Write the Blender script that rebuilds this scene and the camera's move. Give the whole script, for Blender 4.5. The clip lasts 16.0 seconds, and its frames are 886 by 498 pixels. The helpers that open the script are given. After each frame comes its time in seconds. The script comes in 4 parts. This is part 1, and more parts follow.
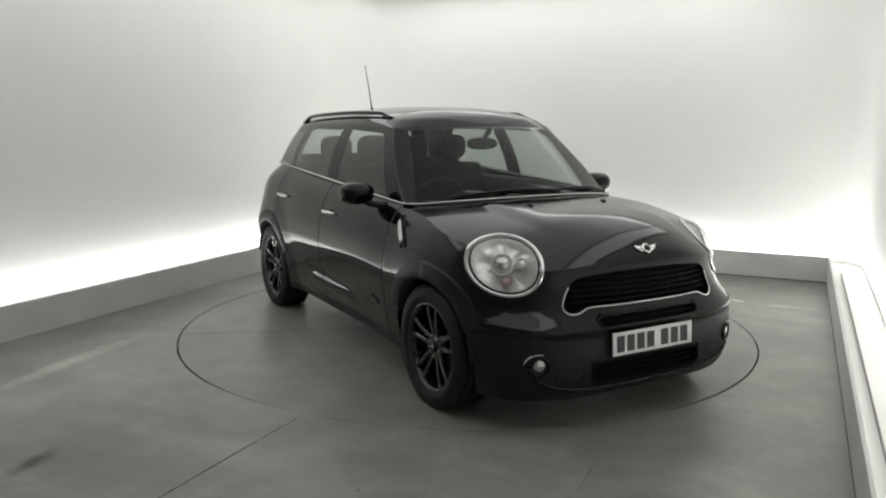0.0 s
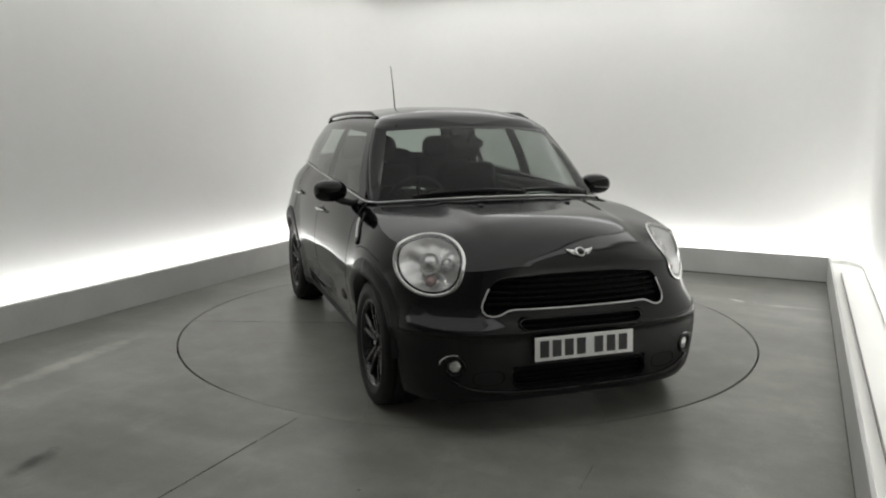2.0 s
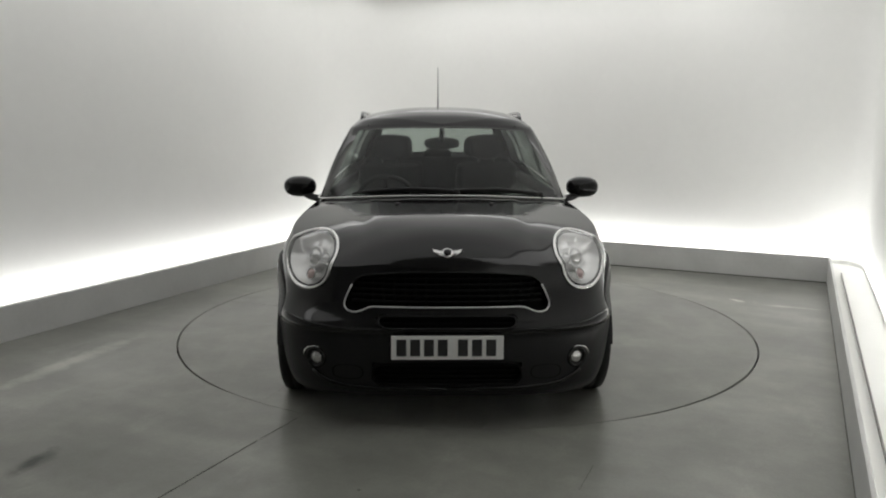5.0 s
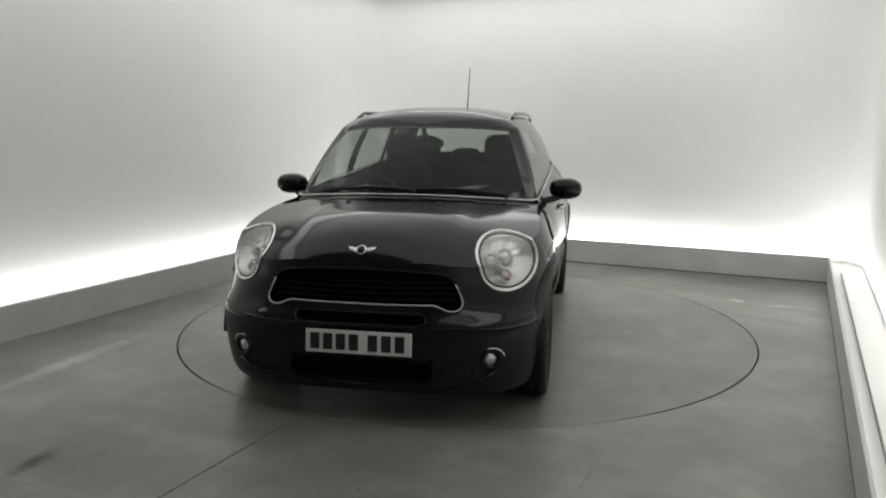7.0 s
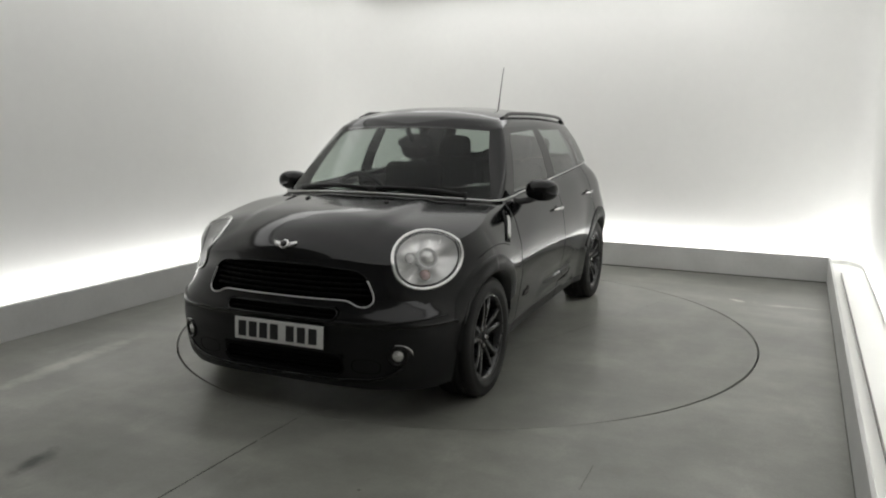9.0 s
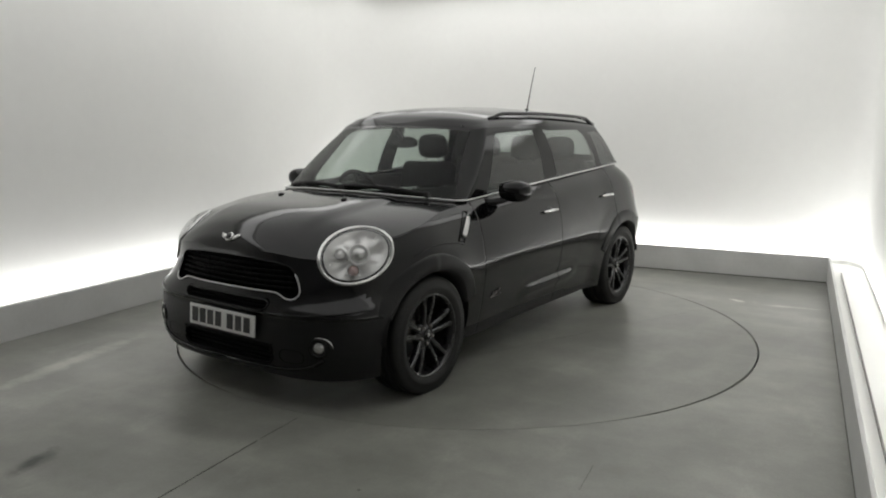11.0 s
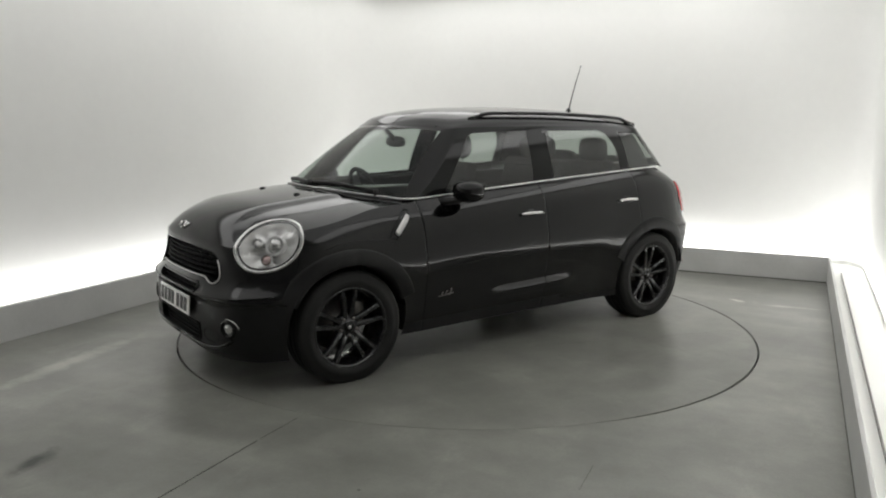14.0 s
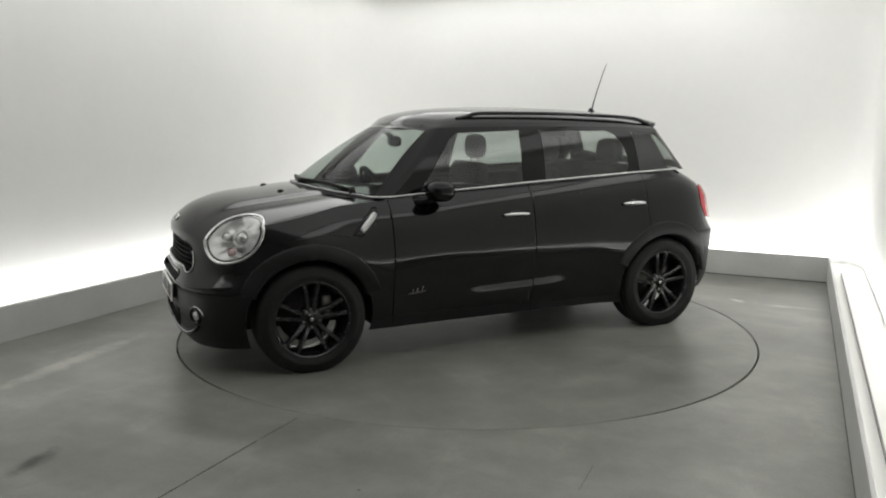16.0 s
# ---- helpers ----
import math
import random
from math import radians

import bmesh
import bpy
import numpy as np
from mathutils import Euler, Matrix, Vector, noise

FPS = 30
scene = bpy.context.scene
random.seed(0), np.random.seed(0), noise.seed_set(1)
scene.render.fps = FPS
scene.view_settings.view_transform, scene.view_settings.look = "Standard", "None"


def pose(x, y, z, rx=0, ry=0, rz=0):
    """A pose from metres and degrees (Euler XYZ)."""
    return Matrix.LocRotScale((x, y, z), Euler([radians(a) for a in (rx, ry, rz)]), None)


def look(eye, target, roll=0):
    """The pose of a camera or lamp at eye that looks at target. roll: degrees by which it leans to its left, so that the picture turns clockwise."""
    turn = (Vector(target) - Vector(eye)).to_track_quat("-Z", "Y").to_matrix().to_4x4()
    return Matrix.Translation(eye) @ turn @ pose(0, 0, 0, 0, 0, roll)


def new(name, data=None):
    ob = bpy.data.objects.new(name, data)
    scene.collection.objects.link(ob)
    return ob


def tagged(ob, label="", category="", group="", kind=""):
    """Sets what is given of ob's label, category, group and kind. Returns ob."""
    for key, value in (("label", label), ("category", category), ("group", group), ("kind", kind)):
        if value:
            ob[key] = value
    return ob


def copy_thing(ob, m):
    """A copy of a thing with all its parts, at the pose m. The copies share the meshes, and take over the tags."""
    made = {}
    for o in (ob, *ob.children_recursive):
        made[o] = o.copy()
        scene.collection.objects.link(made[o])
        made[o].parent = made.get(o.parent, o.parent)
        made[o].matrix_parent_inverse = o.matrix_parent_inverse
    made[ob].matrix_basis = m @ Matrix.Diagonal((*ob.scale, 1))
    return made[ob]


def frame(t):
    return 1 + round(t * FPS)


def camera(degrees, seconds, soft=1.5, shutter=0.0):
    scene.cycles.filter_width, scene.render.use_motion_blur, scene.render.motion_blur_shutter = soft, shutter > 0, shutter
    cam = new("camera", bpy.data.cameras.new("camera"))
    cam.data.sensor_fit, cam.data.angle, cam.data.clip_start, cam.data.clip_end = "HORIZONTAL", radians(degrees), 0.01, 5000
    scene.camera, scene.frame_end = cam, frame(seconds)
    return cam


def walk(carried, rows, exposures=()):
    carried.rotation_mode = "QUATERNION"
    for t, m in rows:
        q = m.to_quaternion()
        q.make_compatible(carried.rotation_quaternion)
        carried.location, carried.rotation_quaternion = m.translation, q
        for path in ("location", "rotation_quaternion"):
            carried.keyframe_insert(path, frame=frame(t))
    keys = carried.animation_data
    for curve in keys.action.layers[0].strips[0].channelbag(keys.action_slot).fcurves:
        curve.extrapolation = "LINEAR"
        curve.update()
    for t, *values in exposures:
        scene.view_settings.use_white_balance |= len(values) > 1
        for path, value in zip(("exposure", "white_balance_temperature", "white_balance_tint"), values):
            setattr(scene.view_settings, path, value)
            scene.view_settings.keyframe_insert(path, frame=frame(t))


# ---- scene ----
cam = camera(59.89, 16.0, soft=2.0)
EYE = (0.0, -5.5136, 1.4675)
AIM = (-0.1589, -0.5849, 0.6412)
walk(cam, [(0.0, look(EYE, AIM, 0.25)), (16.0, look(EYE, AIM, 0.25))], [(0.0, 0.12), (1.5, 0.0), (3.5, -0.10), (6.5, -0.07), (9.0, 0.0), (12.0, 0.07), (14.0, 0.14), (16.0, 0.22)])

# ---- light ----
world = bpy.data.worlds.new("studio_dark")
world.use_nodes = True
world.node_tree.nodes["Background"].inputs[0].default_value = (0.0, 0.0, 0.0, 1)
world.node_tree.nodes["Background"].inputs[1].default_value = 0.0
scene.world = world

TURN = -23.0                       # the room's turn against the camera's line
ROOM = pose(0, 0, 0, 0, 0, TURN)
XL, XR, YB, YF = -2.55, 2.447, 2.72, -6.2   # inner faces of the plinth
GAP = 0.29                         # from the plinth's face to the wall
PLINTH = 0.24
CEIL = 2.92
LED_COLOUR = (1.0, 0.998, 0.994)
UP_POWER = 21.0


def lamp(name, m, sx, sy, watts, spread=180):
    data = bpy.data.lights.new(name, "AREA")
    data.shape, data.size, data.size_y = "RECTANGLE", sx, sy
    data.energy, data.color, data.spread = watts, LED_COLOUR, radians(spread)
    ob = new(name, data)
    ob.matrix_world = ROOM @ m
    return ob


LEDF = -3.6                        # the strips end here, short of the dark front wall
CORNER_L, CORNER_R = 0.60, 0.26    # radii of the wall's rounded inner corners
OFF, STRIP, PER_M = 0.075, 0.05, UP_POWER / 5
WX0, WX1, WY0, WY1 = XL - GAP, XR + GAP, YF - GAP, YB + GAP


def strip(x, y, length, turn):
    """One LED strip in the channel, close to the wall, shining upwards (area lamps look along -z)."""
    lamp("plinth_led", pose(x, y, 0.17, 0, 0, turn) @ pose(0, 0, 0, 180, 0, 0), length, STRIP, PER_M * length)


for x, r in ((WX0 + OFF, CORNER_L), (WX1 - OFF, CORNER_R)):
    strip(x, (WY1 - r + LEDF) / 2, WY1 - r - LEDF, 90)
strip((WX0 + CORNER_L + WX1 - CORNER_R) / 2, WY1 - OFF, WX1 - WX0 - CORNER_L - CORNER_R, 0)
for k in (112.5, 157.5):
    q = radians(k)
    strip(WX0 + CORNER_L + 0.49 * math.cos(q), WY1 - CORNER_L + 0.49 * math.sin(q), 0.40, k + 90)
strip(WX1 - CORNER_R + 0.135 * math.cos(radians(45)), WY1 - CORNER_R + 0.135 * math.sin(radians(45)), 0.26, 135)
# unseen overhead light, added as soft panels under the ceiling, a wide dim one and brighter ones along the three white
# walls: x, y, length, width, turn, watts
LIGHT_PANELS = ((-0.05, -0.65, 5.8, 3.90, 90, 34.0), (WX0 + 0.46, -0.35, 6.3, 0.60, 90, 15.5), (-0.05, WY1 - 0.44, 3.8, 0.50, 0, 12.5), (WX1 - 0.46, -0.35, 6.3, 0.60, 90, 13.0))
for x, y, length, width, turn, watts in LIGHT_PANELS:
    lamp("panel_glow", pose(x, y, CEIL - 0.052, 0, 0, turn), length, width, watts)


# ---- materials ----
def mat(name, base, rough=0.5, metal=0.0, coat=0.0, coat_rough=0.03, ior=1.5, coat_ior=1.5, noise_scale=0.0, amount=0.0, bump=0.0,
        bump_scale=200.0, rough_amount=0.0, emit=0.0, fine=0.0, spec=0.5):
    m = bpy.data.materials.new(name)
    m.use_nodes = True
    nt = m.node_tree
    b = nt.nodes["Principled BSDF"]
    b.inputs["Base Color"].default_value = (*base, 1)
    b.inputs["Roughness"].default_value = rough
    b.inputs["Metallic"].default_value = metal
    b.inputs["IOR"].default_value = ior
    b.inputs["Specular IOR Level"].default_value = spec
    b.inputs["Coat Weight"].default_value = coat
    b.inputs["Coat IOR"].default_value = coat_ior
    b.inputs["Coat Roughness"].default_value = coat_rough
    if emit:
        b.inputs["Emission Color"].default_value = (*base, 1)
        b.inputs["Emission Strength"].default_value = emit
    co = nt.nodes.new("ShaderNodeTexCoord")
    if amount or rough_amount:
        n = nt.nodes.new("ShaderNodeTexNoise")
        n.inputs["Scale"].default_value = noise_scale
        n.inputs["Detail"].default_value = 6
        n.inputs["Roughness"].default_value = 0.6
        nt.links.new(co.outputs["Object"], n.inputs["Vector"])
        val = n.outputs["Fac"]
        if fine:
            n2 = nt.nodes.new("ShaderNodeTexNoise")
            n2.inputs["Scale"].default_value = fine
            n2.inputs["Detail"].default_value = 4
            nt.links.new(co.outputs["Object"], n2.inputs["Vector"])
            mx = nt.nodes.new("ShaderNodeMath")
            mx.operation = "MULTIPLY_ADD"
            mx.inputs[1].default_value = 0.35
            nt.links.new(n2.outputs["Fac"], mx.inputs[0])
            nt.links.new(n.outputs["Fac"], mx.inputs[2])
            sb = nt.nodes.new("ShaderNodeMath")
            sb.operation = "SUBTRACT"
            sb.inputs[1].default_value = 0.175
            nt.links.new(mx.outputs[0], sb.inputs[0])
            val = sb.outputs[0]
        if amount:
            r = nt.nodes.new("ShaderNodeValToRGB")
            r.color_ramp.elements[0].position, r.color_ramp.elements[1].position = 0.3, 0.7
            r.color_ramp.elements[0].color = (*[c * (1 - amount) for c in base], 1)
            r.color_ramp.elements[1].color = (*[min(1, c * (1 + amount)) for c in base], 1)
            nt.links.new(val, r.inputs[0])
            nt.links.new(r.outputs[0], b.inputs["Base Color"])
        if rough_amount:
            q = nt.nodes.new("ShaderNodeMapRange")
            q.inputs["From Min"].default_value, q.inputs["From Max"].default_value = 0.3, 0.7
            q.inputs["To Min"].default_value, q.inputs["To Max"].default_value = max(0.02, rough - rough_amount), rough + rough_amount
            nt.links.new(val, q.inputs["Value"])
            nt.links.new(q.outputs[0], b.inputs["Roughness"])
    if bump:
        n = nt.nodes.new("ShaderNodeTexNoise")
        n.inputs["Scale"].default_value = bump_scale
        n.inputs["Detail"].default_value = 3
        nt.links.new(co.outputs["Object"], n.inputs["Vector"])
        k = nt.nodes.new("ShaderNodeBump")
        k.inputs["Strength"].default_value = bump
        k.inputs["Distance"].default_value = 0.002
        nt.links.new(n.outputs["Fac"], k.inputs["Height"])
        nt.links.new(k.outputs[0], b.inputs["Normal"])
    return m


def glass(name, tint, reflect_rough=0.10, facing=0.085, rim=0.9):
    m = bpy.data.materials.new(name)
    m.use_nodes = True
    nt = m.node_tree
    nt.nodes.remove(nt.nodes["Principled BSDF"])
    out = nt.nodes["Material Output"]
    tr, gl, lw, pw, ma, mx = (nt.nodes.new("ShaderNode" + k) for k in ("BsdfTransparent", "BsdfGlossy", "LayerWeight", "Math", "Math", "MixShader"))
    tr.inputs[0].default_value = (*tint, 1)
    gl.inputs["Roughness"].default_value = reflect_rough
    lw.inputs[0].default_value = 0.5
    pw.operation, ma.operation = "POWER", "MULTIPLY_ADD"
    pw.inputs[1].default_value = 4.0
    ma.inputs[1].default_value, ma.inputs[2].default_value = rim, facing
    nt.links.new(lw.outputs["Facing"], pw.inputs[0])
    nt.links.new(pw.outputs[0], ma.inputs[0])
    nt.links.new(ma.outputs[0], mx.inputs[0])
    nt.links.new(tr.outputs[0], mx.inputs[1])
    nt.links.new(gl.outputs[0], mx.inputs[2])
    nt.links.new(mx.outputs[0], out.inputs[0])
    return m


M_WALL = mat("white_wall_paint", (0.80, 0.80, 0.775), 0.7, noise_scale=0.9, amount=0.02, bump=0.06, bump_scale=60, fine=14)
M_FRONT = mat("grey_wall_paint", (0.42, 0.42, 0.42), 0.7, noise_scale=1.0, amount=0.1)
M_CEIL = mat("white_fitting_paint", (0.8, 0.8, 0.78), 0.8, noise_scale=1.2, amount=0.02)
M_SOFFIT = mat("grey_ceiling_paint", (0.52, 0.52, 0.51), 0.8, noise_scale=1.2, amount=0.06)
M_PLINTH = mat("painted_plinth_board", (0.62, 0.62, 0.605), 0.45, noise_scale=3, amount=0.06, bump=0.08, bump_scale=40, fine=40)
M_PIT = mat("dark_pit", (0.045, 0.045, 0.042), 0.8)
M_JOINT = mat("dark_floor_joint", (0.075, 0.075, 0.068), 0.7, noise_scale=9, amount=0.4)
M_PAINT = mat("black_metallic_paint", (0.0022, 0.0022, 0.0025), 0.45, coat=1.0, coat_rough=0.10, coat_ior=1.49, noise_scale=1400, amount=0.3, spec=0.0)
M_CLAD = mat("black_grained_plastic", (0.011, 0.011, 0.011), 0.42, noise_scale=12, amount=0.15, bump=0.2, bump_scale=500, spec=0.24)
M_GLOSSBLACK = mat("gloss_black_trim", (0.006, 0.006, 0.006), 0.10, spec=0.28, noise_scale=300, rough_amount=0.03)
M_BALL = mat("dark_projector_glass", (0.66, 0.66, 0.65), 0.12, metal=0.75, noise_scale=60, amount=0.1)
M_RUBBER = mat("tyre_rubber", (0.010, 0.010, 0.0095), 0.6, spec=0.3, noise_scale=18, amount=0.25, bump=0.2, bump_scale=120)
M_RIM = mat("gloss_black_alloy", (0.005, 0.005, 0.006), 0.3, coat=0.8, noise_scale=30, rough_amount=0.08, spec=0.3)
M_DISC = mat("brake_steel", (0.20, 0.19, 0.18), 0.4, metal=1.0, noise_scale=40, amount=0.2)
M_CHROME = mat("chrome", (0.68, 0.68, 0.67), 0.12, metal=1.0, noise_scale=60, rough_amount=0.05)
M_SATIN = mat("satin_silver", (0.58, 0.58, 0.57), 0.3, metal=0.6, noise_scale=80, amount=0.05)
M_BOWL = mat("lamp_reflector", (0.95, 0.95, 0.94), 0.18, metal=0.45, noise_scale=25, rough_amount=0.12, bump=1.0, bump_scale=45)
M_AMBER = mat("amber_bulb", (0.62, 0.46, 0.44), 0.25)
M_RED = mat("red_tail_lens", (0.45, 0.012, 0.02), 0.12, coat=0.8)
M_PLATE = mat("white_reflective_plate", (0.72, 0.72, 0.70), 0.35, noise_scale=30, amount=0.04)
M_INK = mat("black_ink", (0.015, 0.015, 0.015), 0.5)
M_FABRIC = mat("dark_seat_fabric", (0.015, 0.015, 0.016), 0.85, noise_scale=40, amount=0.25, bump=0.4, bump_scale=400)
M_INNER = mat("dark_interior_plastic", (0.012, 0.012, 0.013), 0.6, noise_scale=20, amount=0.2, bump=0.2, bump_scale=300)
M_UNDER = mat("underbody_black", (0.012, 0.012, 0.012), 0.8, noise_scale=10, amount=0.2)
M_MESH = mat("black_grille_plastic", (0.008, 0.008, 0.008), 0.5, spec=0.05, noise_scale=40, amount=0.2)
M_GLASS = glass("tinted_car_glass", (0.62, 0.67, 0.64))
M_SCREEN = glass("laminated_windscreen_glass", (0.58, 0.63, 0.60), 0.12, 0.025, 0.45)
M_LENS = glass("clear_lamp_lens", (0.93, 0.93, 0.93), 0.02)


def concrete(name, base, spots=()):
    """Painted, worn concrete: broad cloudiness, fine mottling, scuffs and uneven gloss."""
    m = bpy.data.materials.new(name)
    m.use_nodes = True
    nt = m.node_tree
    b = nt.nodes["Principled BSDF"]
    co = nt.nodes.new("ShaderNodeTexCoord")

    def tex(scale, detail, rough=0.55, stretch=(1, 1, 1)):
        mp = nt.nodes.new("ShaderNodeMapping")
        mp.inputs["Scale"].default_value = stretch
        nt.links.new(co.outputs["Object"], mp.inputs["Vector"])
        n = nt.nodes.new("ShaderNodeTexNoise")
        n.inputs["Scale"].default_value = scale
        n.inputs["Detail"].default_value = detail
        n.inputs["Roughness"].default_value = rough
        nt.links.new(mp.outputs[0], n.inputs["Vector"])
        return n.outputs["Fac"]

    def ramp(fac, p0, p1, c0, c1):
        r = nt.nodes.new("ShaderNodeMapRange")
        r.interpolation_type = "SMOOTHSTEP"
        r.inputs["From Min"].default_value, r.inputs["From Max"].default_value = p0, p1
        r.inputs["To Min"].default_value, r.inputs["To Max"].default_value = c0, c1
        nt.links.new(fac, r.inputs["Value"])
        return r.outputs[0]

    def mul(a, c):
        r = nt.nodes.new("ShaderNodeMath")
        r.operation = "MULTIPLY"
        nt.links.new(a, r.inputs[0])
        nt.links.new(c, r.inputs[1])
        return r.outputs[0]

    broad = ramp(tex(0.55, 2, 0.4), 0.28, 0.72, 0.80, 1.16)
    mid = ramp(tex(2.6, 3, 0.45), 0.25, 0.75, 0.89, 1.09)
    speck = ramp(tex(70.0, 2), 0.25, 0.75, 0.96, 1.04)
    scuff = ramp(tex(1.1, 3, 0.5, (0.6, 2.4, 1.0)), 0.45, 0.75, 0.97, 1.20)
    blot = ramp(tex(3.3, 6, 0.66), 0.30, 0.70, 0.88, 1.10)
    worn = ramp(tex(1.7, 7, 0.7, (2.2, 0.8, 1.0)), 0.52, 0.74, 1.0, 1.22)
    tone = mul(mul(mul(broad, mid), mul(speck, scuff)), mul(blot, worn))
    # worn and dirty spots, tone patches, and pale streaks that paint in floor reflections
    for sx, sy, rx, ry, turn, gain in spots:
        mp = nt.nodes.new("ShaderNodeMapping")
        mp.vector_type = "TEXTURE"
        mp.inputs["Location"].default_value = (sx, sy, 0)
        mp.inputs["Rotation"].default_value = (0, 0, radians(turn))
        mp.inputs["Scale"].default_value = (rx, ry, 1)
        nt.links.new(co.outputs["Object"], mp.inputs["Vector"])
        ln = nt.nodes.new("ShaderNodeVectorMath")
        ln.operation = "LENGTH"
        nt.links.new(mp.outputs[0], ln.inputs[0])
        ad = nt.nodes.new("ShaderNodeMath")
        ad.operation = "MULTIPLY_ADD"
        ad.inputs[1].default_value = 1.5
        nt.links.new(tex(7.0, 5, 0.6), ad.inputs[0])
        nt.links.new(ln.outputs["Value"], ad.inputs[2])
        tone = mul(tone, ramp(ad.outputs[0], 0.9, 1.75, gain, 1.0))
    hue = nt.nodes.new("ShaderNodeVectorMath")
    hue.operation = "SCALE"
    hue.inputs[0].default_value = base
    nt.links.new(tone, hue.inputs["Scale"])
    nt.links.new(hue.outputs[0], b.inputs["Base Color"])
    nt.links.new(ramp(tex(1.3, 3, 0.5), 0.25, 0.75, 0.285, 0.40), b.inputs["Roughness"])
    k = nt.nodes.new("ShaderNodeBump")
    k.inputs["Strength"].default_value = 0.06
    k.inputs["Distance"].default_value = 0.002
    nt.links.new(tex(25.0, 5), k.inputs["Height"])
    nt.links.new(k.outputs[0], b.inputs["Normal"])
    return m


# worn and dirty spots, tone patches, and painted-in LED reflections: x, y, two radii, turn, gain
SPOTS = [(-0.76, -2.97, 0.075, 0.18, 12, 0.12), (1.76, 1.62, 0.10, 0.035, -35, 2.3), (2.15, 1.55, 0.30, 0.04, 3, 1.9), (0.65, -2.59, 0.012, 0.012, 0, 0.3),
         # the long pale streak first here paints in the left LED band's reflection
         (-1.80, -1.9, 0.10, 0.75, 6, 1.7), (-1.1, -2.2, 0.25, 0.3, 0, 0.96), (1.2, -1.9, 0.4, 0.3, 0, 1.1), (0.2, -2.5, 0.5, 0.3, 0, 1.14), (1.9, -0.6, 0.35, 0.5, 20, 1.12), (-1.3, -1.0, 0.35, 0.5, 0, 0.96)]
M_FLOOR = concrete("worn_grey_floor_paint", (0.238, 0.240, 0.214), SPOTS)
M_DISCTOP = concrete("worn_grey_turntable_paint", (0.222, 0.224, 0.199))


# ---- mesh helpers ----
def link(name, bm, material, parent=None, label="", smooth=True):
    me = bpy.data.meshes.new(name)
    if smooth:
        for f in bm.faces:
            f.smooth = True
    for f in bm.faces:
        f.material_index = 0
    bm.to_mesh(me)
    bm.free()
    me.materials.append(material)
    ob = new(name, me)
    if parent:
        ob.parent = parent
    if label:
        tagged(ob, label)
    return ob


def part(name, bm, material, parent, label="", smooth=True):
    return link(name, bm, material, parent, label, smooth)


def box(cx, cy, cz, sx, sy, sz, bevel=0.0, seg=2, m=None, bm=None):
    b = bm or bmesh.new()
    mm = Matrix.Translation((cx, cy, cz)) @ Matrix.Diagonal((sx, sy, sz, 1))
    if m is not None:
        mm = m @ mm
    vs = bmesh.ops.create_cube(b, size=1, matrix=mm)["verts"]
    if bevel:
        es = list({e for v in vs for e in v.link_edges})
        bmesh.ops.bevel(b, geom=es, offset=bevel, segments=seg, affect="EDGES", profile=0.5)
    return b


def grid_faces(bm, rows, closed_u=False, closed_v=False):
    """Quads over rows of BMVerts."""
    nr, nc = len(rows), len(rows[0])
    out = []
    for i in range(nr if closed_v else nr - 1):
        for j in range(nc if closed_u else nc - 1):
            q = [rows[i][j], rows[i][(j + 1) % nc], rows[(i + 1) % nr][(j + 1) % nc], rows[(i + 1) % nr][j]]
            u = []
            for v in q:
                if v not in u:
                    u.append(v)
            if len(u) >= 3:
                try:
                    out.append(bm.faces.new(u))
                except ValueError:
                    pass
    return out


def lathe(profile, seg=48, axis="y", bm=None):
    """A profile of (radius, along) turned round the y axis."""
    b = bm or bmesh.new()
    rows = []
    for i in range(seg):
        a = 2 * math.pi * i / seg
        rows.append([b.verts.new((r * math.cos(a), h, r * math.sin(a))) for r, h in profile])
    grid_faces(b, rows, closed_v=True)
    bmesh.ops.recalc_face_normals(b, faces=b.faces)
    return b


def tube(points, radius, seg=10, closed=False, flat=(1.0, 1.0), bm=None, up=(0, 0, 1)):
    """A rod along points; radius a number or one per point; flat scales its two cross axes (side, up)."""
    b = bm or bmesh.new()
    pts = [Vector(p) for p in points]
    n = len(pts)
    rows = []
    for i, p in enumerate(pts):
        a, c = (pts[(i - 1) % n], pts[(i + 1) % n]) if closed else (pts[max(0, i - 1)], pts[min(n - 1, i + 1)])
        d = (c - a).normalized()
        u = Vector(up)
        s = d.cross(u)
        if s.length < 1e-4:
            s = d.cross(Vector((0, 1, 0)))
        s.normalize()
        u = s.cross(d).normalized()
        r = radius[i] if isinstance(radius, (list, tuple)) else radius
        rows.append([b.verts.new(p + s * (math.cos(2 * math.pi * k / seg) * r * flat[0]) + u * (math.sin(2 * math.pi * k / seg) * r * flat[1]))
                     for k in range(seg)])
    grid_faces(b, rows, closed_u=True, closed_v=closed)
    if not closed:
        b.faces.new(rows[0])
        b.faces.new(rows[-1])
    bmesh.ops.recalc_face_normals(b, faces=b.faces)
    return b


